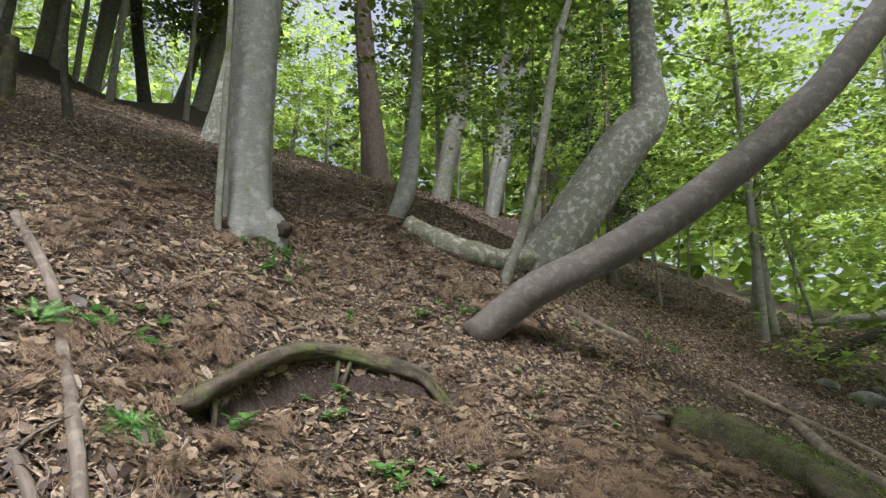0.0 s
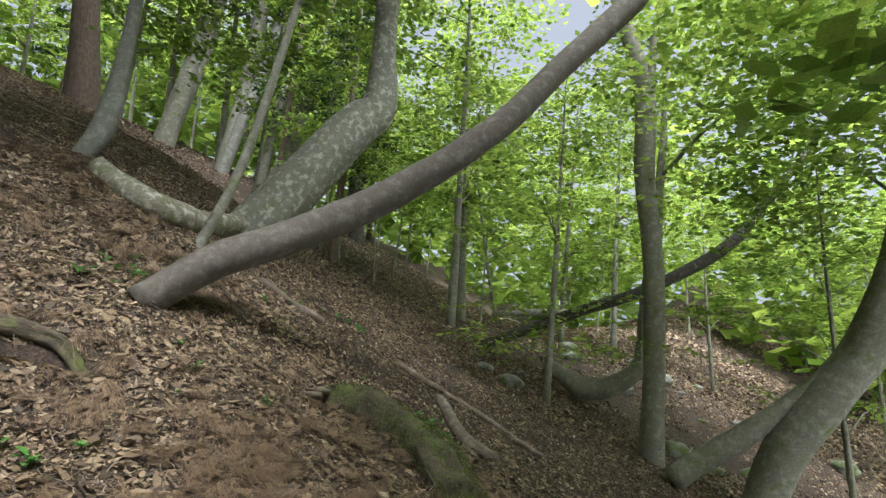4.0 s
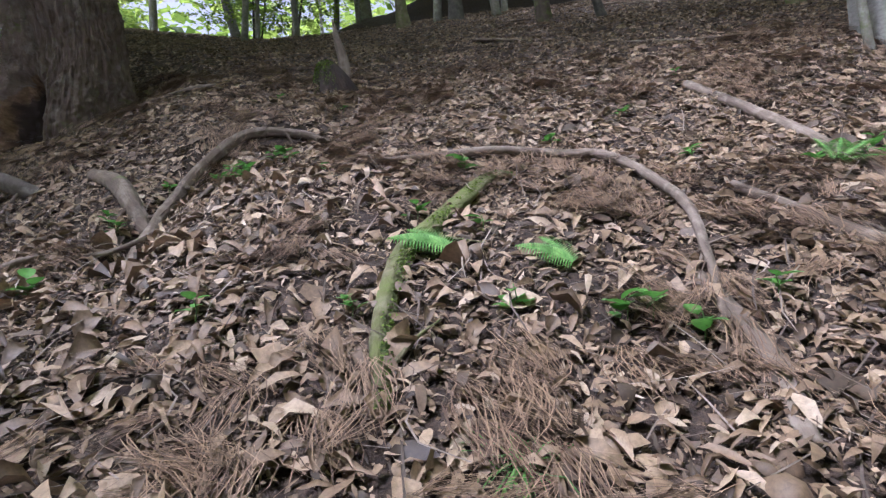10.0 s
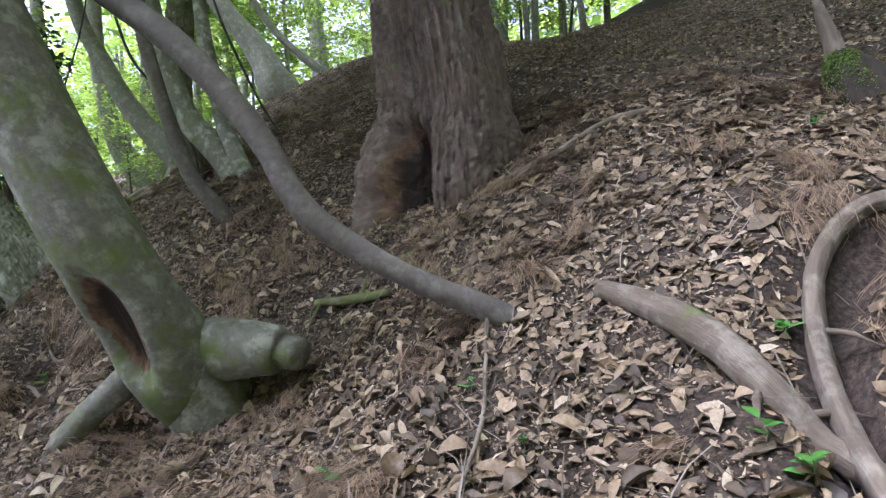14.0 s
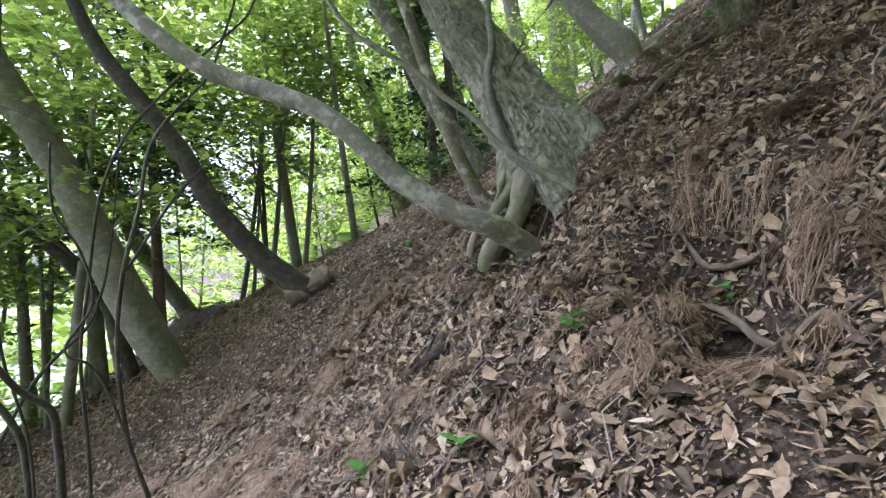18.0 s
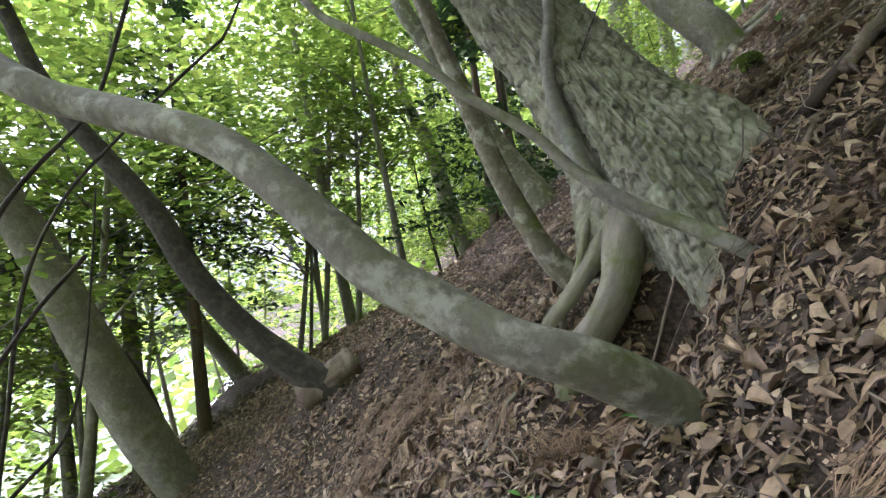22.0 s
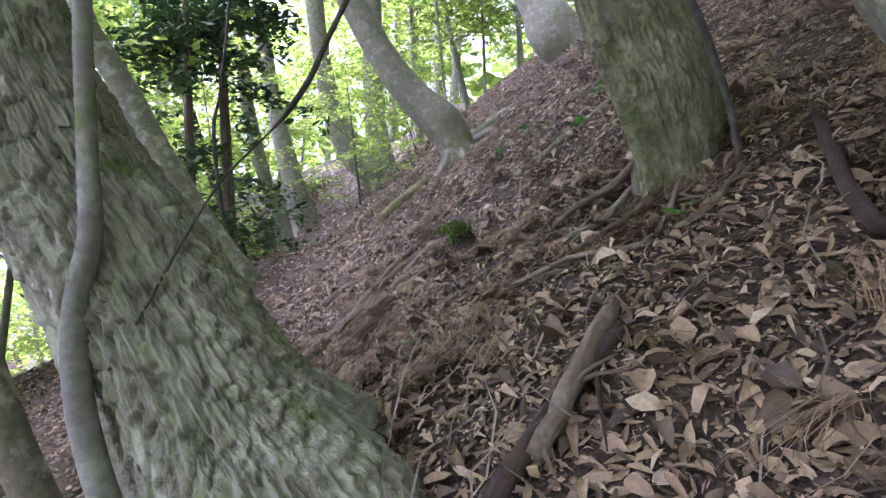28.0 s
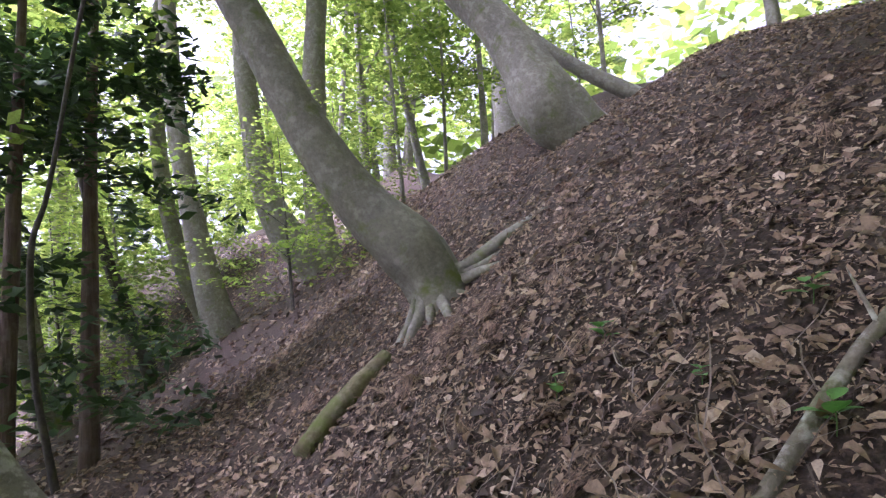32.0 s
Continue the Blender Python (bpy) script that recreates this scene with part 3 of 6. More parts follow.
def tree(pts, mat, label, name="tree", height=11.0, flare=0.35, segs=16, seed=1, crown=3, limbs=4, rough=0.06, step=0.12, carve=None, rooted=True, group="forest trees", ridge=None, spread=1.6):
    """A tree along its given stem, carried on above to its crown."""
    p = [tuple(q) for q in pts]
    g = np.random.default_rng(seed)
    base = Vector(p[0][:3])
    ob = thing(name, base, label, "tree", group)
    # the foot goes into the ground
    back = Vector(p[0][:3]) - Vector(p[1][:3])
    back = back.normalized() * (0.15 + p[0][3])
    if abs(back.normalized().z) < 0.77:
        back = back.normalized() * 0.4
        foot = (p[0][0] + back.x, p[0][1] + back.y, p[0][2] + back.z - 0.03, p[0][3])
    else:
        foot = (p[0][0] + back.x, p[0][1] + back.y, min(p[0][2], gz(p[0][0], p[0][1])) + min(back.z, -0.12) - 0.05, p[0][3] * 1.05)
    up = np.array(p[-1][:3]) - np.array(p[-2][:3])
    up /= np.linalg.norm(up)
    q, r = np.array(p[-1][:3]), p[-1][3]
    top = []
    total, gone, r0 = max(3.0, base.z + height - p[-1][2]), 0.0, r
    for k in range(9):
        st = total * (0.03 + 0.0202 * k)
        up = up * 0.86 + np.array([g.normal(0, 0.05), g.normal(0, 0.05), 0.2 if k else 0.05])
        up /= np.linalg.norm(up)
        q = q + up * st
        gone += st
        r = max(0.012, r0 * (1 - 0.8 * gone / total))
        top.append((*q, r))
    full = ([foot] if rooted else []) + p + top
    if ridge:
        part("trunk", tube("trunk", full[: -len(top)] + top[:2], mat, base, segs, step, rough, seed, flare, carve=carve, ridge=ridge), ob)
        part("upper_trunk", tube("upper_trunk", top[1:], mat, base, 16, 0.15, rough, seed), ob)
    else:
        part("trunk", tube("trunk", full, mat, base, segs, step, rough, seed, flare, carve=carve), ob)
    spots = []
    for k in range(limbs):
        a = top[5 + k % 4]
        az, ln = g.uniform(0, 6.283), g.uniform(1.4, 2.6)
        b = (a[0] + math.cos(az) * ln * 0.55, a[1] + math.sin(az) * ln * 0.55, a[2] + ln * 0.35, a[3] * 0.4)
        c = (a[0] + math.cos(az) * ln, a[1] + math.sin(az) * ln, a[2] + ln * 0.5, 0.008)
        part("branch", tube("branch", [(a[0], a[1], a[2], a[3] * 0.5), b, c], mat, base, 6, 0.4, 0.05, seed + k), ob)
        spots.append(c)
    # crowns past the number of limbs are extra canopy, added overhead for shade
    for k in range(crown):
        s = spots[k % len(spots)] if spots else top[-1]
        cr = part("crown", CROWNS[(seed + k) % 3], ob, "crown of bright green leaves")
        sc = g.uniform(1.0, 1.5)
        off = (g.uniform(-spread, spread), g.uniform(-spread, spread)) if k >= len(spots) else (0, 0)
        cr.matrix_basis = pose(s[0] - base.x + off[0], s[1] - base.y + off[1], s[2] - base.z + 0.6, 0, 0, g.uniform(0, 360)) @ Matrix.Diagonal((sc, sc, sc, 1))
    return ob


def limb(ob, pts, mat, name="branch", label="", segs=9, seed=3, step=0.06, rough=0.06, flare=0.0):
    return part(name, tube(name, pts, mat, ob.location, segs, step, rough, seed, flare), ob, label)


def lying(pts, mat, label, name="fallen_branch", lift=0.0, segs=9, seed=2, rough=0.08, step=0.07, category="branch", arch=False, gnarl=0.012, twigs=3, rootlets=False):
    """A stick, root or log that lies along points of (x, y, r) on the ground."""
    n = len(pts)
    p = []
    for k, (x, y, r) in enumerate(pts):
        s = math.sin(math.pi * k / (n - 1))
        p.append((x, y, gz(x, y) + r * 0.5 + 0.015 + lift * (s if arch else 1.0), r))
    o = Vector(p[0][:3])
    ob = new(name, tube(name, p, mat, o, segs, step, rough, seed, gnarl=gnarl))
    ob.location = o
    if twigs:
        g = random.Random(seed)
        for _ in range(twigs):
            i = g.randrange(1, n)
            s = g.uniform(0.1, 0.9)
            c = Vector(p[i - 1][:3]).lerp(Vector(p[i][:3]), s)
            r = (p[i - 1][3] * (1 - s) + p[i][3] * s) * g.uniform(0.25, 0.5)
            az, ln = g.uniform(0, 6.283), g.uniform(0.06, 0.3)
            d = Vector((math.cos(az), math.sin(az), 0.0)) * ln
            tip = c + d
            tip.z = gz(tip.x, tip.y) + (0.0 if rootlets else g.uniform(0.02, 0.09))
            mid = c.lerp(tip, 0.5) + Vector((g.uniform(-0.02, 0.02), g.uniform(-0.02, 0.02), 0.02))
            part("rootlet" if rootlets else "twig", tube("twig", [(*c, max(0.004, r)), (*mid, max(0.003, r * 0.7)), (*tip, 0.002)], mat, o, 6, 0.04, 0.1, seed), ob)
    return tagged(ob, label, category)


# ---- the stems along the walk ----


def mossed(ob, pts, n, size, seed, high=0.9):
    """A cushion of moss over the top of points of (x, y, z, r)."""
    g = np.random.default_rng(seed)
    line = curve_through(pts, 0.03) if len(pts) > 1 else np.array(pts, float)
    p = line[g.integers(0, len(line), n)]
    d = g.normal(0, 1, (n, 3))
    d[:, 2] = np.abs(d[:, 2])
    d /= np.linalg.norm(d, axis=1)[:, None]
    patch = np.sin(p[:, 0] * 17 + p[:, 1] * 9 + seed) + g.normal(0, 0.5, n) > -0.4
    c = (p[:, :3] + d * p[:, 3:] * [1, 1, high])[patch] - np.array(ob.location)
    return part("moss", leaves("moss", c, g.uniform(0.6, 1.3, len(c)) * size, MOSS, g, 0.9, 0.6, 0.2, d[patch] * 1.5), ob, "soft bright green moss")


beech = tree([(2.66, 7.62, 3.43, 0.352), (2.59, 7.65, 3.98, 0.302), (2.52, 7.68, 5.31, 0.297), (2.45, 7.70, 7.12, 0.319)], BEECH, "smooth pale grey beech trunk with a hollow knot at its foot", "beech_tree", seed=5, segs=30, flare=0.75, carve=((0.75, -0.66, 0.0), 0.5, 0.5, 0.2, 0.4), crown=16, spread=4.6)
limb(beech, [(2.72, 7.5, 3.85, 0.13), (2.84, 7.36, 3.68, 0.16), (2.88, 7.31, 3.5, 0.16), (2.87, 7.32, 3.3, 0.17)], BEECH, "buttress", "swollen foot of the trunk", 18, 9, 0.03, 0.12)
# solid near-black lump; the shade inside the knot's hole is its colour
limb(beech, [(2.88, 7.3, 3.6, 0.12), (2.97, 7.18, 3.57, 0.11), (3.0, 7.13, 3.55, 0.07)], DARKWOOD, "knot", "solid dark lump for the shade in the knot hole", 16, 9, 0.03, 0.25)
mossed(beech, [(2.72, 7.3, 3.28, 0.2), (2.86, 7.34, 3.32, 0.16)], 1600, 0.03, 3)
tree([(2.12, 7.25, 3.42, 0.049), (2.06, 7.27, 4.62, 0.047), (2.02, 7.28, 5.57, 0.045), (1.96, 7.30, 6.66, 0.038)], GREYBARK, "thin grey sapling close beside a beech trunk", "sapling", 8, seed=6, segs=8, crown=0, limbs=2)
tree([(8.33, 7.72, 3.83, 0.441), (8.70, 7.36, 4.48, 0.496), (9.25, 6.81, 5.63, 0.503), (9.73, 6.34, 6.58, 0.470), (10.03, 6.05, 7.10, 0.380), (10.02, 6.06, 8.32, 0.274), (9.99, 6.09, 9.70, 0.254)], MOTTLED, "mottled trunk that leans out and kinks upright", "beech_tree", 14, seed=7, segs=20, step=0.1, crown=8, spread=3.4)
tree([(4.68, 4.83, 2.44, 0.184), (4.97, 4.58, 2.74, 0.202), (5.39, 4.23, 3.02, 0.210), (6.00, 3.72, 3.49, 0.213), (6.49, 3.31, 3.94, 0.207), (7.15, 2.76, 4.63, 0.196), (7.80, 2.21, 5.47, 0.190), (8.38, 1.73, 6.40, 0.195), (8.93, 1.27, 7.24, 0.200), (9.54, 0.76, 8.18, 0.200)], BROWN, "smooth brown trunk leaning far out over the slope", "leaning_tree", 11, flare=0.1, seed=8, segs=20, crown=0, limbs=2)
lying([(5.63, 8.12, 0.162), (5.67, 7.56, 0.201), (5.97, 6.93, 0.215), (6.81, 7.01, 0.215), (8.19, 7.66, 0.239)], LICHEN, "mossy rotten log lying against a leaning trunk", "mossy_log", segs=14, seed=9, category="log", rough=0.14)
tree([(11.08, 18.42, 9.30, 0.505), (10.77, 18.61, 12.00, 0.428), (10.22, 18.94, 17.04, 0.329)], CEDAR, "reddish brown cedar trunk with a flared dark foot", "cedar_tree", 16, seed=10, segs=12, step=0.4, flare=0.5, crown=3)
tree([(5.87, 9.04, 4.67, 0.141), (6.07, 8.90, 5.37, 0.188), (6.16, 8.85, 6.93, 0.125), (6.14, 8.86, 9.52, 0.102)], BEECH, "slender pale beech bowed at its foot", "beech_tree", 11, seed=11, segs=10, crown=6)
tree([(14.60, 18.79, 9.36, 0.365), (15.20, 18.32, 13.35, 0.353), (15.48, 18.10, 17.31, 0.339), (15.52, 18.07, 19.09, 0.317)], GREYBARK, "grey trunk leaning out from the slope", "tree", 14, seed=12, segs=10, step=0.4, crown=3)
tree([(6.15, 6.33, 3.07, 0.084), (6.45, 6.06, 4.30, 0.079), (6.65, 5.89, 5.68, 0.077), (6.84, 5.73, 7.38, 0.066)], GREYBARK, "thin grey pole leaning beside a fallen log", "sapling", 8, seed=13, segs=8, crown=1)
tree([(16.37, 17.55, 8.71, 0.219), (16.73, 17.20, 13.44, 0.316), (16.81, 17.14, 19.19, 0.292)], GREYBARK, "slim grey trunk among others on the slope", "tree", 14, seed=14, segs=10, step=0.4, crown=3)
tree([(17.48, 16.39, 8.82, 0.241), (17.83, 16.01, 13.37, 0.200), (18.20, 15.62, 17.26, 0.181)], GREYBARK, "slim grey trunk among others on the slope", "tree", 14, seed=15, segs=10, step=0.4)
tree([(23.59, 15.55, 7.29, 0.365), (23.30, 15.97, 12.96, 0.320), (22.96, 16.46, 20.67, 0.305)], DARKBARK, "straight dark trunk behind a leaning tree", "tree", 14, seed=16, segs=10, step=0.4)
right_tree = tree([(13.50, 0.72, 0.83, 0.240), (13.50, 0.72, 3.89, 0.216), (13.48, 0.95, 6.43, 0.239), (13.48, 0.99, 8.47, 0.233), (13.42, 1.59, 10.76, 0.163)], GREYBARK, "tall forked trunk lower down the slope", "tree", 17, seed=17, segs=12, step=0.4, crown=5, spread=3.0)
limb(right_tree, [(13.48, 0.99, 7.78, 0.154), (13.49, 0.84, 9.16, 0.130), (13.50, 0.66, 10.57, 0.106)], GREYBARK, segs=8, step=0.4)
tree([(15.47, 4.99, 2.58, 0.139), (16.19, 2.99, 3.50, 0.152), (16.87, 1.09, 4.35, 0.166), (17.53, -0.76, 5.61, 0.165), (17.92, -1.84, 7.06, 0.120), (18.21, -2.65, 8.20, 0.091), (18.45, -3.32, 9.34, 0.061)], DARKBARK, "long bare stem leaning across the gully", "leaning_tree", 12, seed=18, segs=9, step=0.3, crown=0, limbs=2)
tree([(14.67, 3.02, 1.85, 0.178), (14.83, 2.38, 1.51, 0.282), (15.00, 1.65, 1.71, 0.239), (15.12, 1.15, 2.28, 0.212), (15.15, 1.05, 3.34, 0.188)], GREYBARK, "crooked trunk that sprawls before it rises", "crooked_tree", 9, seed=19, segs=10, step=0.2)
tree([(12.44, -0.07, 0.32, 0.201), (12.46, -0.60, 0.73, 0.228), (12.48, -1.11, 1.14, 0.205), (12.50, -1.62, 1.62, 0.144), (12.51, -2.17, 2.14, 0.114)], GREYBARK, "bent trunk low over the gully", "crooked_tree", 9, seed=20, segs=10, step=0.2)
tree([(12.62, -1.25, -0.10, 0.335), (12.60, -1.59, 0.78, 0.373), (12.57, -2.15, 1.68, 0.377), (12.53, -2.72, 2.46, 0.352)], GREYBARK, "stout grey trunk low down in the gully", "leaning_tree", 9, seed=21, segs=12, step=0.3)
tree([(4.16, 15.26, 7.76, 0.370), (4.46, 15.16, 10.15, 0.380), (4.69, 15.09, 11.97, 0.354)], MOTTLED, "old trunk wound with a dark vine", "tree", 14, seed=22, segs=14, step=0.3, crown=8)
tree([(5.33, 22.32, 11.75, 0.305), (5.72, 22.21, 15.02, 0.301), (6.00, 22.14, 16.62, 0.292)], GREYBARK, "grey trunk standing on the crest", "tree", 12, seed=23, segs=10, step=0.4, crown=8)
tree([(3.46, 22.78, 11.63, 0.232), (2.87, 22.89, 14.40, 0.211), (2.55, 22.95, 16.43, 0.190)], DARKBARK, "slim dark trunk standing on the crest", "tree", 12, seed=24, segs=8, step=0.4, crown=8)
tree([(1.76, 23.08, 11.49, 0.273), (1.87, 23.07, 14.08, 0.302), (1.90, 23.07, 16.38, 0.330)], GREYBARK, "grey trunk standing on the crest", "tree", 12, seed=25, segs=10, step=0.4, crown=8)
tree([(0.70, 12.79, 6.40, 0.112), (0.52, 12.81, 7.24, 0.075), (0.37, 12.82, 8.31, 0.063), (0.32, 12.83, 9.68, 0.058)], DARKBARK, "thin dark twisted stem", "sapling", 7, seed=26, segs=8, crown=0)
tree([(0.17, 22.86, 12.22, 0.243), (0.17, 22.86, 15.90, 0.284)], GREYBARK, "grey trunk standing on the crest", "tree", 12, seed=27, segs=10, step=0.4, crown=8)
tree([(-0.97, 22.74, 12.47, 0.194), (-0.99, 22.74, 15.60, 0.199)], GREYBARK, "slim trunk standing on the crest", "tree", 12, seed=28, segs=8, step=0.4, crown=8)
tree([(-2.32, 22.73, 12.37, 0.189), (-2.44, 22.72, 15.29, 0.172)], GREYBARK, "slim trunk standing on the crest", "tree", 12, seed=29, segs=8, step=0.4, crown=8)
tree([(-2.41, 16.93, 8.60, 0.198), (-2.40, 16.93, 10.16, 0.171), (-2.40, 16.93, 11.70, 0.189)], DARKBARK, "dark trunk standing below the crest", "tree", 12, seed=30, segs=10, step=0.4, crown=8)
tree([(-3.67, 22.55, 12.43, 0.265), (-3.78, 22.53, 14.91, 0.311)], GREYBARK, "stout grey trunk standing on the crest", "tree", 12, seed=31, segs=10, step=0.4, crown=8)
tree([(-6.05, 22.45, 11.65, 0.212), (-6.30, 22.39, 14.31, 0.274)], GREYBARK, "grey trunk standing on the crest", "tree", 12, seed=32, segs=10, step=0.4, crown=8)
tree([(14.50, 18.67, 9.31, 0.372), (14.88, 18.36, 12.91, 0.332), (15.18, 18.11, 15.94, 0.314)], GREYBARK, "upright grey trunk on the upper slope", "tree", 13, seed=33, segs=10, step=0.4, crown=8)
tree([(16.31, 17.34, 8.60, 0.272), (16.75, 16.90, 11.72, 0.275), (17.23, 16.44, 15.31, 0.256)], BEECH, "pale trunk on the upper slope", "tree", 13, seed=34, segs=10, step=0.4, crown=8)
tree([(17.72, 15.97, 8.26, 0.329), (18.06, 15.58, 10.34, 0.287), (18.37, 15.22, 12.58, 0.267)], GREYBARK, "pale trunk on the upper slope", "tree", 13, seed=35, segs=10, step=0.4, crown=8)


def stump(pts, mat, label, name="stump", seed=1):
    base = pts[0]
    foot = (base[0], base[1], gz(base[0], base[1]) - 0.2, base[3] * 1.1)
    ob = new(name, tube(name, [foot] + list(pts), mat, base[:3], 12, 0.06, 0.16, seed, 0.4))
    ob.location = base[:3]
    return tagged(ob, label, "stump")


stump([(3.18, 10.48, 5.26, 0.166), (3.18, 10.48, 6.20, 0.169), (3.19, 10.48, 6.92, 0.148)], MOSSY, "mossy broken stub beside a beech", seed=36)
mossy_stump = stump([(-0.37, 13.64, 6.85, 0.154), (-0.40, 13.64, 7.50, 0.155), (-0.42, 13.64, 8.16, 0.130)], DARKMOSS, "mossy upright stump on the slope", seed=37)
stump([(-3.93, 17.03, 8.69, 0.192), (-3.97, 17.02, 9.48, 0.149), (-3.99, 17.02, 10.05, 0.090)], MOSSY, "pointed mossy stump near the crest", seed=38)
tree([(-7.05, 7.94, 3.85, 0.736), (-7.01, 7.96, 4.54, 0.609), (-7.06, 7.94, 5.28, 0.599), (-7.08, 7.93, 5.78, 0.590)], OLDCEDAR, "huge old cedar with stringy bark and a split foot", "cedar_tree", 18, seed=40, segs=300, step=0.02, flare=0.36, rough=0.08, limbs=3, ridge=(0.045, 0.085, 1.1), carve=((-0.1, -0.99, 0.0), 0.75, 0.34, 0.7, 0.42), crown=16, spread=5.0)
tree([(-5.78, 5.64, 2.59, 0.075), (-6.04, 5.53, 2.73, 0.069), (-6.39, 5.37, 2.97, 0.074), (-6.68, 5.24, 3.25, 0.084), (-6.87, 5.16, 3.65, 0.081), (-7.07, 5.07, 3.98, 0.082), (-7.37, 4.94, 4.37, 0.087), (-7.72, 4.78, 4.71, 0.088)], BROWN, "long crooked branch rooted in the leaves", "leaning_tree", 6.5, seed=43, segs=12, step=0.06, flare=0.0, crown=0, limbs=1)
hollow = tree([(-7.87, 5.42, 2.0, 0.22), (-7.86, 5.28, 2.25, 0.285), (-7.855, 5.13, 2.5, 0.305), (-7.875, 4.93, 2.83, 0.275), (-7.985, 4.68, 3.41, 0.257), (-8.115, 4.49, 4.0, 0.252), (-8.225, 4.34, 4.49, 0.252)], SHADEDBEECH, "pale leaning trunk with a rotten hollow, standing on split roots", "hollow_tree", 9, seed=44, segs=96, step=0.018, flare=0.0, rough=0.02, rooted=False, carve=((0.12, -0.97, -0.1), 0.85, 0.56, 0.3, 0.6))
limb(hollow, [(-7.95, 5.3, 2.5, 0.14), (-8.03, 5.19, 2.4, 0.135), (-8.12, 5.08, 2.30, 0.115), (-8.25, 4.95, 2.16, 0.092), (-8.37, 4.85, 2.02, 0.088), (-8.45, 4.8, 1.9, 0.092), (-8.52, 4.76, 1.75, 0.1)], SHADEDBEECH, "root", "bare grey root leg", 24, 45, 0.03, 0.03)
limb(hollow, [(-7.8, 5.3, 2.4, 0.28), (-7.76, 5.4, 2.1, 0.28), (-7.74, 5.48, 1.8, 0.3), (-7.72, 5.55, 1.5, 0.36)], SHADEDBEECH, "root", "bare grey root leg", 18, 46)
limb(hollow, [(-7.66, 5.36, 2.45, 0.2), (-7.5, 5.36, 2.44, 0.205), (-7.25, 5.41, 2.42, 0.17), (-7.15, 5.44, 2.41, 0.155), (-7.12, 5.45, 2.4, 0.115), (-6.98, 5.46, 2.37, 0.1)], SHADEDBEECH, "stub", "sawn-off side branch", 18, 47)
tree([(-9.23, 6.99, 3.66, 0.08), (-9.34, 6.9, 3.86, 0.085), (-9.43, 6.81, 4.03, 0.085), (-9.49, 6.74, 4.24, 0.08), (-9.62, 6.6, 4.9, 0.075), (-9.7, 6.5, 5.5, 0.07)], BROWN, "slim brown stem with a crooked foot on the bank", "crooked_tree", 9, seed=48, segs=12, step=0.06, crown=0)
tree([(-10.15, 8.08, 4.42, 0.19), (-10.35, 7.9, 4.8, 0.17), (-10.52, 7.74, 5.09, 0.155), (-10.63, 7.61, 5.43, 0.15), (-10.72, 7.5, 5.95, 0.14)], MOTTLED, "grey-green trunk bowed downhill at its foot", "crooked_tree", 9, seed=49, segs=16, step=0.08, crown=0)
tree([(-9.62, 7.9, 4.06, 0.13), (-9.8, 7.9, 4.3, 0.12), (-10.0, 7.91, 4.67, 0.115), (-10.21, 7.95, 5.09, 0.11), (-10.25, 7.88, 5.6, 0.1)], MOTTLED, "slim grey-green trunk bowed beside a thicker one", "crooked_tree", 9, seed=50, segs=14, step=0.08, crown=0)
ridged = tree([(-12.17, 6.50, 3.42, 0.401), (-12.32, 6.35, 3.79, 0.300), (-12.51, 6.17, 4.26, 0.265), (-12.68, 6.01, 4.62, 0.251), (-12.72, 5.97, 4.75, 0.245)], RIDGED, "stout leaning trunk with deeply ridged grey bark", "ridged_tree", 14.4, seed=51, segs=330, step=0.011, flare=0.55, rough=0.05, limbs=3, crown=10, spread=3.6, ridge=(0.034, 0.062, 0.15))
tree([(-12.10, 6.15, 3.28, 0.043), (-12.20, 6.06, 3.41, 0.044), (-12.26, 5.99, 3.65, 0.042), (-12.31, 5.95, 3.92, 0.040), (-12.31, 5.95, 4.18, 0.035), (-12.27, 5.98, 4.37, 0.034), (-12.28, 5.98, 4.57, 0.030)], BEECH, "thin grey stem growing against a ridged trunk", "sapling", 7.2, seed=52, segs=10, step=0.06, flare=0.0, limbs=2, crown=0)
tree([(-12.83, 6.26, 2.92, 0.090), (-12.89, 6.11, 3.14, 0.077), (-12.97, 5.93, 3.60, 0.073), (-13.02, 5.80, 4.07, 0.072), (-13.07, 5.69, 4.50, 0.066), (-13.11, 5.62, 4.81, 0.060)], LICHEN, "slim brown trunk with peeling bark", "tree", 13.2, seed=53, segs=12, step=0.08, crown=0, limbs=2)
tree([(-11.43, 5.92, 3.06, 0.034), (-11.56, 5.80, 3.17, 0.030), (-11.74, 5.62, 3.38, 0.028), (-11.87, 5.50, 3.60, 0.026), (-12.07, 5.30, 3.85, 0.025), (-12.22, 5.16, 4.07, 0.024), (-12.50, 4.87, 4.38, 0.024)], GREYBARK, "bare dead pole leaning out from the bank", "dead_pole", 6, seed=54, segs=10, step=0.06, flare=0.0, crown=0, limbs=0)
tree([(-11.12, 5.44, 2.46, 0.085), (-11.13, 5.36, 2.55, 0.086), (-11.14, 5.12, 2.69, 0.082), (-11.25, 4.94, 2.78, 0.077), (-11.39, 4.77, 2.92, 0.080), (-11.50, 4.62, 3.05, 0.078), (-11.60, 4.50, 3.22, 0.074), (-11.72, 4.35, 3.42, 0.070), (-11.86, 4.18, 3.60, 0.066), (-12.01, 3.98, 3.72, 0.067), (-12.18, 3.77, 3.84, 0.066)], MOTTLED, "grey-green trunk that grows out level and arches up", "leaning_tree", 9.6, seed=55, segs=22, step=0.05, flare=0.0, limbs=3)
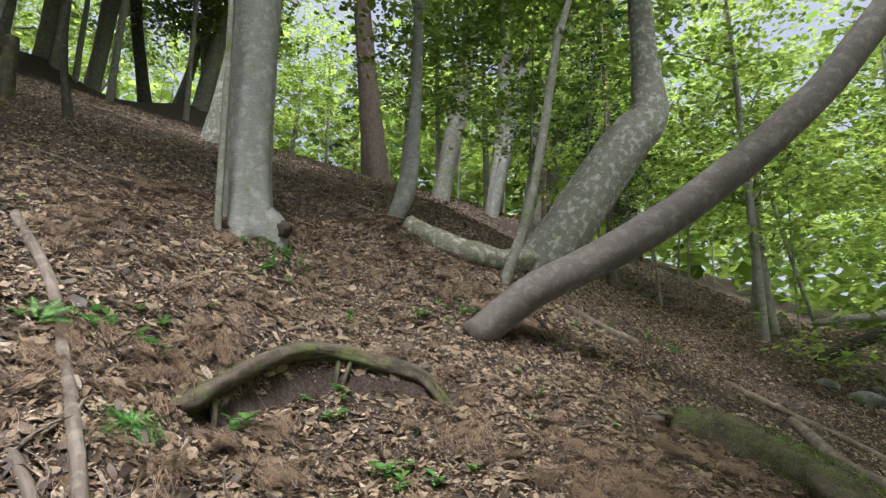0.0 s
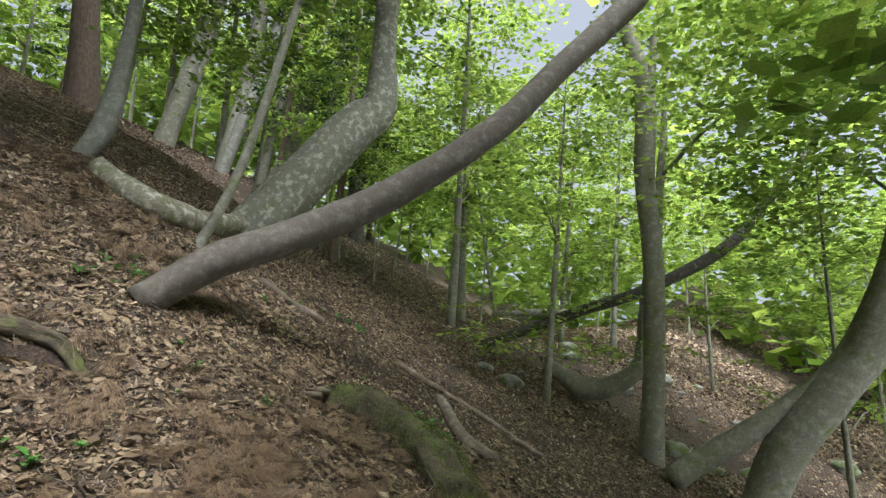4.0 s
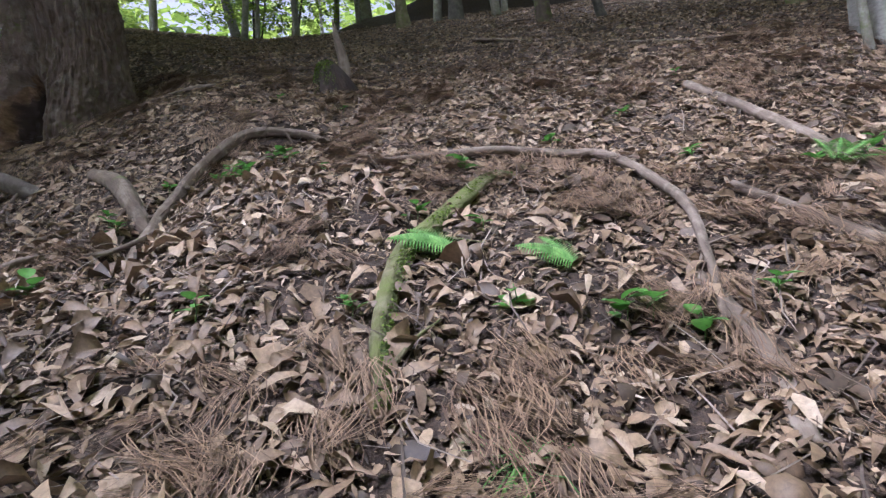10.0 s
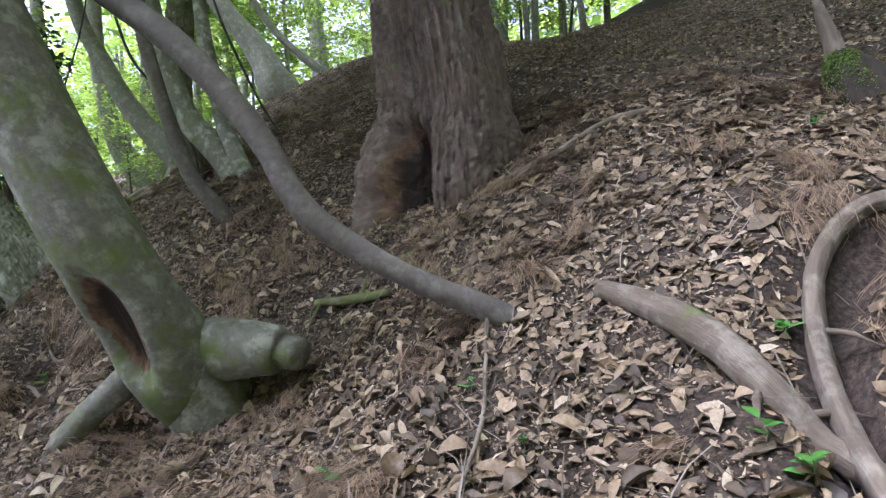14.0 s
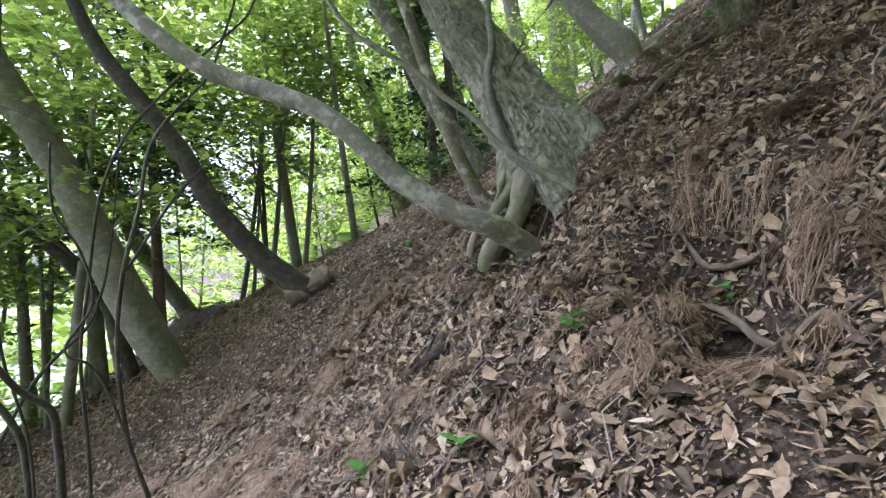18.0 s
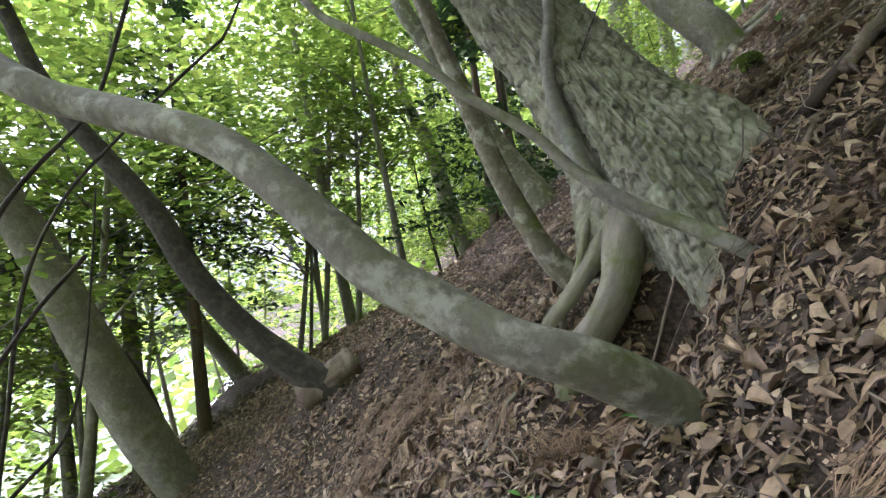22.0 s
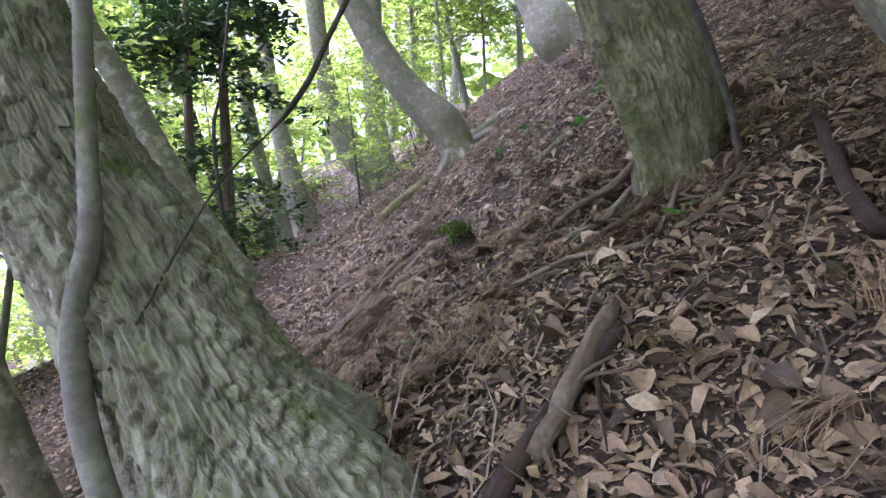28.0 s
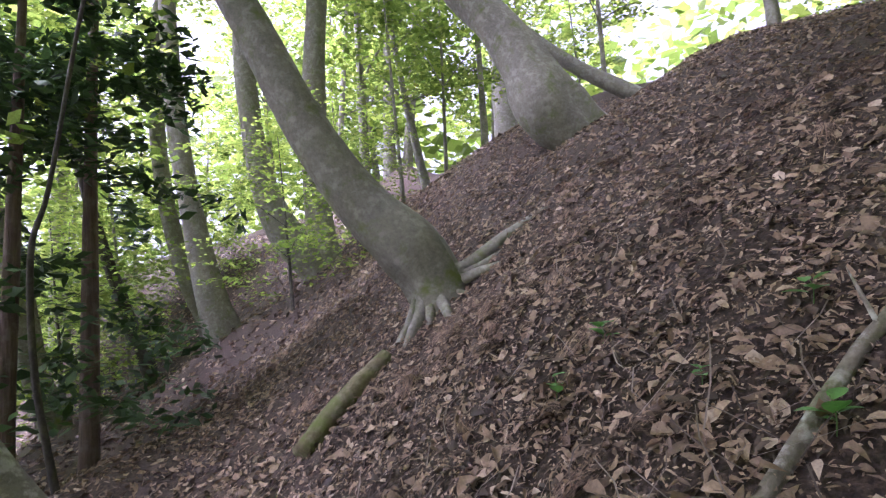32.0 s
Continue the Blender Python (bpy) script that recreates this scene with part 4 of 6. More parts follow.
mossy = tree([(-11.59, 8.66, 4.72, 0.216), (-11.61, 8.62, 5.11, 0.264), (-11.69, 8.55, 5.46, 0.264), (-11.78, 8.51, 5.75, 0.240), (-11.81, 8.54, 6.32, 0.228), (-11.81, 8.67, 7.16, 0.204)], MOSSRIDGE, "stout mossy trunk with ridged bark", "ridged_tree", 13.2, seed=56, segs=230, step=0.011, flare=0.1, crown=10, spread=3.6, ridge=(0.028, 0.055, 0.13))
clawed = tree([(-16.24, 12.07, 6.34, 0.271), (-16.41, 11.94, 6.68, 0.307), (-16.72, 11.70, 7.10, 0.256), (-17.05, 11.44, 7.72, 0.230), (-17.34, 11.21, 8.46, 0.218), (-17.60, 11.01, 9.16, 0.204), (-17.70, 10.92, 9.42, 0.199)], GREYBARK, "leaning pale trunk gripping the slope with clawed roots", "leaning_tree", 13.2, seed=57, segs=18, step=0.1, flare=0.4)
for az, ln, r in ((40, 1.5, 0.1), (28, 0.7, 0.06), (12, 0.8, 0.07), (-10, 0.4, 0.05), (-38, 0.45, 0.075), (-60, 0.35, 0.06), (-83, 0.5, 0.08), (-110, 0.4, 0.06)):
    c, s = math.cos(radians(az)), math.sin(radians(az))
    x, y, z = clawed.location
    path = [(x + c * 0.05, y + s * 0.05, z + 0.22, r * 1.1)] + [(x + c * q, y + s * q, gz(x + c * q, y + s * q) + h, r * k) for q, h, k in ((0.25, 0.1, 0.9), (0.25 + ln * 0.3, 0.03, 0.7), (0.25 + ln * 0.7, -0.06, 0.35))]
    limb(clawed, path, GREYBARK, "root", "clawed root", 10, int(az) % 50)
tree([(-25.13, 18.04, 7.69, 0.480), (-25.67, 17.40, 8.75, 0.464), (-26.03, 16.97, 10.03, 0.358), (-26.20, 16.77, 11.48, 0.313), (-26.34, 16.61, 13.64, 0.302), (-26.33, 16.61, 15.71, 0.276)], GREYBARK, "bowed trunk of a twin-stemmed tree", "tree", 14.4, seed=60, segs=12, step=0.3)
tree([(-24.98, 18.21, 7.91, 0.389), (-25.15, 18.01, 9.83, 0.362), (-25.12, 18.05, 13.16, 0.325), (-25.00, 18.19, 15.80, 0.300)], GREYBARK, "upright trunk of a twin-stemmed tree", "tree", 14.4, seed=61, segs=12, step=0.3)
tree([(-25.52, 15.34, 6.22, 0.390), (-25.66, 15.11, 7.18, 0.337), (-25.87, 14.78, 9.11, 0.272), (-26.06, 14.48, 11.66, 0.242), (-26.16, 14.32, 14.64, 0.214)], GREYBARK, "grey trunk lower along the slope", "tree", 15.6, seed=62, segs=12, step=0.3)
tree([(-30.52, 17.84, 6.66, 0.368), (-30.90, 17.16, 8.44, 0.276), (-31.23, 16.59, 11.83, 0.260), (-31.34, 16.37, 15.76, 0.247)], GREYBARK, "slim grey trunk lower along the slope", "tree", 15.6, seed=63, segs=10, step=0.3)
tree([(-30.01, 15.76, 5.12, 0.212), (-30.32, 15.09, 7.31, 0.179), (-30.62, 14.44, 9.61, 0.163), (-30.87, 13.89, 12.11, 0.148)], DARKBARK, "thin dark trunk down the slope", "tree", 12, seed=64, segs=8, step=0.3)
tree([(-29.63, 13.17, 4.30, 0.322), (-29.76, 12.75, 5.74, 0.314), (-29.92, 12.25, 8.56, 0.282), (-30.03, 11.90, 9.54, 0.266)], GREYBARK, "leaning trunk down the slope", "tree", 10.8, seed=65, segs=10, step=0.3)
tree([(-16.68, 16.97, 9.01, 0.391), (-17.20, 16.75, 9.67, 0.562), (-17.50, 16.62, 10.49, 0.450), (-17.91, 16.45, 11.35, 0.377), (-18.36, 16.26, 12.02, 0.352)], GREYBARK, "stout pale trunk swept downhill at its foot", "leaning_tree", 14.4, seed=66, segs=18, step=0.12, flare=0.55)
tree([(-27.33, 32.12, 15.54, 0.571), (-27.29, 32.15, 18.19, 0.550), (-27.38, 32.10, 20.38, 0.527), (-27.44, 32.06, 22.92, 0.504)], GREYBARK, "upright trunk on the skyline", "tree", 14.4, seed=67, segs=10, step=0.3)
tree([(-32.41, 28.82, 14.17, 0.347), (-32.26, 28.96, 18.90, 0.296), (-32.08, 29.13, 23.70, 0.272)], GREYBARK, "slim straight trunk on the skyline", "tree", 15.6, seed=68, segs=8, step=0.4)
tree([(-31.67, 29.37, 14.48, 0.260), (-31.03, 29.94, 21.64, 0.240), (-30.82, 30.12, 23.57, 0.227)], GREYBARK, "slim straight trunk on the skyline", "tree", 15.6, seed=69, segs=8, step=0.4)
tree([(-17.90, 3.55, 0.97, 0.227), (-17.90, 3.10, 1.85, 0.281), (-17.91, 2.65, 2.96, 0.274), (-17.92, 2.24, 4.04, 0.251), (-17.93, 1.83, 4.90, 0.229), (-17.93, 1.48, 5.58, 0.217), (-17.93, 1.38, 5.87, 0.211)], GREYBARK, "grey-green trunk leaning downhill", "tree", 10.8, seed=70, segs=14, step=0.15, crown=1)
tree([(-15.80, 5.06, 2.23, 0.168), (-15.96, 4.49, 2.76, 0.151), (-16.08, 3.99, 3.43, 0.134), (-16.17, 3.65, 4.15, 0.122), (-16.29, 3.19, 4.85, 0.104), (-16.37, 2.91, 5.27, 0.096)], DARKBARK, "dark trunk leaning downhill", "tree", 10.8, seed=71, segs=12, step=0.15, crown=1)
tree([(-29.52, 4.57, 1.40, 0.274), (-29.60, 3.27, 3.66, 0.266), (-29.65, 2.30, 6.49, 0.241), (-29.71, 1.19, 9.01, 0.217), (-29.74, 0.72, 10.04, 0.197)], GREYBARK, "slim trunk leaning downhill", "tree", 13.2, seed=72, segs=9, step=0.3)
tree([(-63.26, 15.04, 5.46, 0.590), (-63.38, 14.47, 13.20, 0.586), (-63.54, 13.70, 20.02, 0.581), (-63.53, 13.71, 23.65, 0.552)], GREYBARK, "slim trunk far along the slope", "tree", 14.4, seed=73, segs=9, step=0.4)
tree([(-51.74, 14.07, 4.87, 0.430), (-51.78, 13.86, 10.08, 0.406), (-51.82, 13.73, 15.13, 0.382), (-51.85, 13.62, 19.31, 0.359)], GREYBARK, "slim trunk far along the slope", "tree", 14.4, seed=74, segs=9, step=0.4)
tree([(-66.25, 13.83, 3.74, 0.560), (-66.76, 11.04, 10.55, 0.496), (-67.06, 9.36, 14.41, 0.437), (-67.53, 6.74, 21.40, 0.376)], DARKBARK, "thin dark trunk far along the slope", "tree", 13.2, seed=75, segs=9, step=0.4)
tree([(-39.52, 16.39, 6.86, 0.294), (-39.56, 16.29, 11.14, 0.308), (-39.48, 16.47, 14.95, 0.323)], GREYBARK, "straight trunk far along the slope", "tree", 14.4, seed=76, segs=9, step=0.4)
shrub = tree([(-12.99, 3.04, 0.78, 0.020), (-12.97, 2.92, 1.30, 0.017), (-12.97, 2.88, 1.98, 0.017), (-12.98, 2.95, 2.57, 0.017), (-12.99, 3.07, 3.00, 0.017), (-13.00, 3.21, 3.59, 0.015), (-13.03, 3.60, 4.08, 0.011)], DARKBARK, "thin crooked dark stem of a shrub", "shrub_stem", 6, seed=77, segs=7, step=0.08, flare=0.0, crown=0, limbs=3, rough=0.1)
limb(shrub, [(-12.97, 2.92, 1.30, 0.011), (-12.96, 2.74, 1.85, 0.011), (-12.95, 2.55, 2.02, 0.011), (-12.96, 2.74, 2.35, 0.011), (-12.96, 2.68, 2.74, 0.010), (-12.95, 2.53, 3.05, 0.010), (-12.95, 2.53, 3.53, 0.008)], DARKBARK, "branch", "", 7, 152, 0.06, 0.1)
limb(shrub, [(-12.98, 2.97, 2.57, 0.012), (-13.01, 3.30, 3.08, 0.011), (-13.03, 3.56, 3.38, 0.011)], DARKBARK, "branch", "", 7, 153, 0.06, 0.1)
tree([(-16.36, 1.83, -0.06, 0.050), (-16.35, 1.77, 0.72, 0.045), (-16.29, 1.50, 1.31, 0.044), (-16.23, 1.22, 1.70, 0.043)], DARKBARK, "dark bent stem of a shrub", "shrub_stem", 4.8, seed=78, segs=7, step=0.1, flare=0.0, crown=0, limbs=3, rough=0.1)
tree([(-23.78, 2.93, 0.20, 0.166), (-23.77, 2.45, 1.98, 0.149), (-23.74, 1.50, 3.38, 0.197), (-23.71, 0.48, 4.50, 0.215), (-23.68, -0.46, 5.54, 0.208)], DARKBARK, "dark trunk arching over downhill", "tree", 9.6, seed=79, segs=9, step=0.2, crown=1)

tree([(-15.73, 1.56, -0.20, 0.019), (-15.74, 1.59, 1.14, 0.019), (-15.75, 1.63, 2.40, 0.016), (-15.75, 1.63, 4.07, 0.015), (-15.80, 1.80, 5.02, 0.012)], DARKBARK, "thin dark upright stem of a shrub", "shrub_stem", 6, seed=154, segs=7, step=0.1, flare=0.0, crown=0, limbs=3, rough=0.1)
tree([(-16.69, 1.01, -0.60, 0.029), (-16.77, 1.29, 0.14, 0.027), (-16.86, 1.63, 0.90, 0.026), (-16.97, 1.96, 1.42, 0.025), (-17.08, 2.37, 1.81, 0.021)], DARKBARK, "thin dark crooked stem of a shrub", "shrub_stem", 3.6, seed=155, segs=7, step=0.1, flare=0.0, crown=0, limbs=3, rough=0.1)
stump([(-3.54, 8.39, 4.4, 0.07), (-3.6, 8.37, 4.72, 0.045), (-3.64, 8.36, 4.98, 0.01)], DEADWOOD, "pale jagged spike of a broken stump", seed=156)
mound = stump([(-3.53, 7.75, 3.70, 0.23), (-3.56, 7.75, 3.92, 0.19), (-3.6, 7.76, 4.1, 0.12), (-3.62, 7.76, 4.2, 0.05)], DARKWOOD, "low rotten mossy stump", seed=157)

stub = stump([(-12.98, 8.52, 4.25, 0.11), (-13.02, 8.47, 4.42, 0.09), (-13.05, 8.44, 4.54, 0.06)], DARKWOOD, "small rotten stub with a cap of bright moss", seed=158)
mossed(stub, [(-13.13, 8.42, 4.52, 0.08), (-13.02, 8.42, 4.52, 0.08), (-13.05, 8.4, 4.45, 0.06)], 7000, 0.02, 7)
stump([(-11.82, 8.62, 4.52, 0.032), (-11.82, 8.62, 4.64, 0.034), (-11.81, 8.63, 4.75, 0.024)], PALEROOT, "pale bare root stub below a mossy trunk", "root_stub", seed=159)
# ---- sticks, roots and logs ----
slab = new("stone_slab", tube("stone_slab", [(20.77, 7.17, 3.80, 0.105), (21.23, 5.92, 3.98, 0.157), (21.69, 4.69, 4.08, 0.104)], GREYBARK, (0, 0, 0), 10, 0.2, 0.1, 160))
tagged(slab, "flat pale stone slab beside the gully", "stone")
lying([(0.09, 6.53, 0.043), (0.36, 5.36, 0.045), (0.45, 4.28, 0.039), (0.46, 3.47, 0.037), (0.46, 2.70, 0.035), (0.45, 2.36, 0.032)], DEADWOOD, "long straight dead branch lying on the leaves", seed=81, segs=10)
lying([(-0.45, 4.39, 0.027), (-0.18, 3.95, 0.031), (0.08, 3.67, 0.032), (0.24, 3.34, 0.029), (0.32, 2.90, 0.028), (0.32, 2.53, 0.024)], DEADWOOD, "dead branch lying beside a longer one", seed=82, segs=10)
lying([(-2.74, 4.95, 0.02), (-2.1, 5.0, 0.024), (-1.67, 5.02, 0.028), (-1.29, 5.07, 0.032), (-0.97, 4.92, 0.033), (-0.8, 4.5, 0.03), (-0.79, 4.0, 0.026), (-0.95, 3.25, 0.016)], DEADWOOD, "long curved dead branch on the slope", seed=83, segs=10, lift=0.03)
half_buried = lying([(-1.62, 4.74, 0.03), (-1.75, 4.64, 0.042), (-1.96, 4.2, 0.046), (-2.1, 3.7, 0.044), (-2.13, 3.24, 0.04), (-2.1, 2.8, 0.034)], MOSSY, "mossy half-buried log on the slope", "mossy_log", seed=84, segs=16, category="log", rough=0.24, lift=-0.012, gnarl=0.03)
lying([(x, y, r * 0.62) for x, y, r in RL_PTS], ROOTBARK, "arched bare root over a small hollow", "arched_root", seed=85, segs=16, rough=0.16, lift=0.09, arch=True, category="root", twigs=14, rootlets=True)

arch = lying([(x, y + 0.05, r * 0.9) for x, y, r in RA_PTS], DARKMOSS, "arched mossy root over a dark hollow", "arched_root", seed=86, segs=18, lift=0.035, rough=0.3, arch=True, category="root", twigs=7, rootlets=True)
broken = lying([(5.7, 3.42, 0.13), (6.02, 3.12, 0.19), (5.95, 2.62, 0.21), (5.62, 2.12, 0.2), (5.2, 1.74, 0.19), (4.75, 1.3, 0.17)], DARKMOSS, "mossy rotten log with a pale splintered end", "mossy_log", seed=87, segs=22, category="log", rough=0.22, lift=-0.03, gnarl=0.03)
for k in range(9):
    a, r = 2.0 + 0.22 * k, 0.1 * (1 + 0.4 * math.sin(k * 5))
    x, y = 5.72 + r * math.cos(k * 2.4), 3.4 + r * 0.5 * math.sin(k * 2.4)
    z = gz(x, y) + 0.06 + 0.015 * k
    part("splinter", tube("splinter", [(x, y, z, 0.035), (x + 0.12 * math.cos(a), y + 0.12 * math.sin(a), z + 0.02, 0.026), (x + 0.26 * math.cos(a), y + 0.26 * math.sin(a), z + 0.03, 0.004)], DEADWOOD, broken.location, 7, 0.05, 0.2, k), broken, "pale splintered wood")
lying([(8.18, 3.17, 0.083), (7.05, 2.29, 0.075), (6.73, 1.74, 0.069)], DEADWOOD, "short dead branch beside a mossy log", seed=88)
lying([(8.57, 4.18, 0.055), (9.29, 3.26, 0.055), (9.14, 1.81, 0.042)], DEADWOOD, "thin dead branch lying down the slope", seed=89)
lying([(-3.72, 5.07, 0.019), (-3.89, 4.71, 0.017), (-4.16, 4.43, 0.018), (-4.41, 4.22, 0.024), (-4.55, 4.04, 0.029), (-4.67, 3.85, 0.029)], DEADWOOD, "crooked dead branch across an arched root", seed=90, lift=0.02)
lying([(-4.17, 4.36, 0.018), (-3.92, 4.35, 0.019), (-3.74, 4.28, 0.020), (-3.47, 4.03, 0.018)], DEADWOOD, "forked end of a dead branch", seed=91, lift=0.01)
lying([(-11.28, 7.25, 0.030), (-11.34, 7.02, 0.036), (-11.38, 6.80, 0.035), (-11.42, 6.62, 0.034)], DARKWOOD, "short dark rotten branch on the leaves", seed=92, segs=10)
lying([(-13.40, 7.71, 0.022), (-13.47, 8.14, 0.028), (-13.40, 8.46, 0.029)], DEADWOOD, "thin dead stick on the slope", seed=93)
lying([(x, y, r * 0.8) for x, y, r in [(-13.33, 9.50, 0.028), (-13.10, 9.88, 0.036), (-12.88, 10.27, 0.035), (-12.60, 10.58, 0.028)]], LICHEN, "long thin grey stick on the slope", seed=94)
lying([(-16.25, 10.45, 0.080), (-16.29, 10.85, 0.088), (-16.25, 11.38, 0.067)], MOSSY, "short mossy log end on the slope", "mossy_log", seed=95, segs=12, category="log")
log_end = new("hollow_log", tube("hollow_log", [(-15.86, 4.85, 2.09, 0.152), (-15.78, 5.14, 2.24, 0.168), (-15.71, 5.41, 2.41, 0.169)], DEADWOOD, (0, 0, 0), 16, 0.08, 0.14, 97))
tagged(log_end, "weathered broken log with a hollow end", "log")
lying([(-11.37, 4.53, 0.025), (-11.28, 4.65, 0.040), (-11.18, 4.74, 0.040)], DARKWOOD, "small rotten piece of branch", seed=98)
lying([(6.80, 5.62, 0.068), (7.05, 5.14, 0.076), (7.41, 4.85, 0.069)], DEADWOOD, "short stick below a leaning trunk", seed=99)
lying([(-0.97, 3.72, 0.018), (-0.91, 3.35, 0.028), (-0.88, 3.05, 0.032), (-0.98, 2.7, 0.026)], DEADWOOD, "thick grey strip of dead wood on the leaves", seed=100, segs=12, rough=0.2)
lying([(-14.16, 8.00, 0.022), (-14.26, 8.29, 0.023), (-14.15, 8.35, 0.023)], DEADWOOD, "thin stick on the leaves", seed=101)
lying([(-11.99, 8.07, 0.020), (-11.88, 8.26, 0.024), (-11.88, 8.69, 0.026)], PALEROOT, "pale bare root below a mossy trunk", "root", seed=102, category="root")
lying([(-11.95, 7.75, 0.016), (-11.67, 7.78, 0.018), (-11.41, 7.84, 0.014)], DEADWOOD, "thin stick on the leaves", seed=103)

tree([(-18.28, 9.45, 4.39, 0.259), (-18.42, 9.10, 5.06, 0.208), (-18.61, 8.63, 6.06, 0.186), (-18.78, 8.18, 7.08, 0.170), (-18.93, 7.82, 7.78, 0.160)], MOTTLED, "stout leaning trunk on the lower slope", "leaning_tree", 13.2, seed=170, segs=18, step=0.12, flare=0.25)
tree([(-19.27, 9.91, 4.55, 0.041), (-19.33, 9.72, 5.72, 0.035), (-19.35, 9.66, 6.91, 0.030), (-19.32, 9.78, 7.54, 0.024), (-19.26, 9.93, 8.84, 0.025)], DARKBARK, "thin dark vine climbing past a trunk", "vine", 9.6, seed=171, segs=7, step=0.1, flare=0.0, crown=0, limbs=1)
tree([(-16.50, 19.47, 10.45, 0.179), (-17.63, 19.07, 11.38, 0.162), (-18.60, 18.72, 12.46, 0.142), (-19.16, 18.53, 13.32, 0.132)], GREYBARK, "slim trunk bowed low over the slope", "crooked_tree", 10.8, seed=172, segs=10, step=0.3)
for q in ([(-15.05, 2.52, 0.84, 0.020), (-15.04, 2.50, 1.73, 0.020), (-15.06, 2.60, 2.47, 0.017), (-15.09, 2.76, 3.44, 0.017), (-15.15, 3.05, 4.12, 0.015), (-15.23, 3.46, 4.64, 0.016), (-15.32, 3.91, 5.15, 0.015), (-15.41, 4.38, 5.64, 0.014)], [(-15.21, 2.00, 0.92, 0.016), (-15.16, 1.83, 1.84, 0.016), (-15.15, 1.81, 2.59, 0.015), (-15.17, 1.88, 3.97, 0.015), (-15.19, 1.96, 5.27, 0.014)], [(-15.00, 2.27, 0.88, 0.042), (-14.99, 2.22, 1.26, 0.040), (-14.94, 1.99, 1.49, 0.038), (-14.89, 1.78, 1.80, 0.034), (-14.82, 1.53, 2.02, 0.030)]):
    tree(q, DARKBARK, "thin dark twisting vine stem", "vine", 4, seed=173, segs=7, step=0.06, flare=0.0, crown=0, limbs=0, rough=0.1)
for q in ([(-10.38, 9.34, 5.11, 0.020), (-10.61, 9.08, 5.71, 0.020), (-10.89, 8.78, 6.74, 0.020), (-11.01, 8.64, 7.34, 0.018)], [(-11.22, 8.31, 4.99, 0.019), (-11.36, 8.10, 5.64, 0.022), (-11.63, 7.70, 6.28, 0.019), (-11.77, 7.48, 7.24, 0.017)]):
    tree(q, DARKBARK, "thin black hanging twig", "vine", 3, seed=174, segs=6, step=0.06, flare=0.0, crown=0, limbs=1, rough=0.1)
lying([(-7.42, 6.16, 0.028), (-7.01, 6.12, 0.037), (-6.67, 6.07, 0.028)], MOSSY, "short thick pale stick", seed=176, segs=10, lift=0.02)
lying([(-5.79, 5.74, 0.014), (-5.64, 5.30, 0.011), (-5.53, 4.92, 0.011), (-5.48, 4.57, 0.009)], DEADWOOD, "thin pale twig lying down the slope", seed=177, lift=0.04)
lying([(-10.16, 5.10, 0.022), (-9.97, 5.23, 0.019), (-9.79, 5.32, 0.014)], DEADWOOD, "pale broken stick over a washed-out hollow", seed=178, lift=0.05)

tree([(-12.24, 6.01, 3.98, 0.005), (-12.21, 6.09, 4.13, 0.005), (-12.18, 6.22, 4.37, 0.005), (-12.15, 6.33, 4.55, 0.005), (-12.10, 6.48, 4.72, 0.004)], DARKBARK, "thin black dead twig leaning on a trunk", "dead_twig", 1.2, seed=180, segs=6, step=0.04, flare=0.0, crown=0, limbs=0, rough=0.1, rooted=False)
for ob, q, n, s in ((arch, [(x, y + 0.06, r) for x, y, r in RA_PTS], 3200, 1.1), (broken, [(5.7, 3.42, 0.13), (6.02, 3.12, 0.19), (5.95, 2.62, 0.21), (5.62, 2.12, 0.2), (5.2, 1.74, 0.19), (4.75, 1.3, 0.17)], 16000, 1.3), (half_buried, [(-1.62, 4.74, 0.03), (-1.75, 4.64, 0.042), (-1.96, 4.2, 0.046), (-2.1, 3.7, 0.044), (-2.13, 3.24, 0.04), (-2.1, 2.8, 0.034)], 2600, 0.9)):
    mossed(ob, [(x, y, gz(x, y) + r * 0.42 + 0.02, r * s) for x, y, r in q], n, 0.014, n)
for ob, q, n in ((mossy_stump, [(-0.37, 13.64, 6.85, 0.154), (-0.40, 13.64, 7.50, 0.155), (-0.42, 13.64, 8.16, 0.130)], 2500), (mound, [(-3.53, 7.75, 3.70, 0.23), (-3.56, 7.75, 3.92, 0.19), (-3.6, 7.76, 4.1, 0.12)], 7000)):
    mossed(ob, [tuple(p[:3]) + (p[3] * 1.05,) for p in q], n, 0.02, n)

lying([(x, y, r * 0.75) for x, y, r in [(-5.11, 5.71, 0.075), (-4.71, 5.46, 0.105), (-4.45, 5.21, 0.102), (-4.23, 5.04, 0.081), (-4.07, 4.95, 0.075)]], ROOTBARK, "thick brown root half buried below an arched one", "root", seed=190, segs=14, rough=0.14, category="root", twigs=10, rootlets=True, lift=0.015)
lying([(-9.81, 5.24, 0.012), (-9.59, 5.24, 0.017), (-9.35, 5.20, 0.019), (-9.14, 5.15, 0.016), (-8.97, 5.05, 0.011)], ROOTBARK, "bare root over a dark washed-out hollow", "root", seed=191, segs=10, rough=0.14, category="root", twigs=14, rootlets=True, lift=0.1, arch=True)
lying([(-10.16, 5.63, 0.013), (-9.92, 5.60, 0.017), (-9.68, 5.67, 0.015), (-9.49, 5.59, 0.01)], ROOTBARK, "bare root over a dark washed-out hollow", "root", seed=192, segs=10, rough=0.14, category="root", twigs=10, rootlets=True, lift=0.06, arch=True)

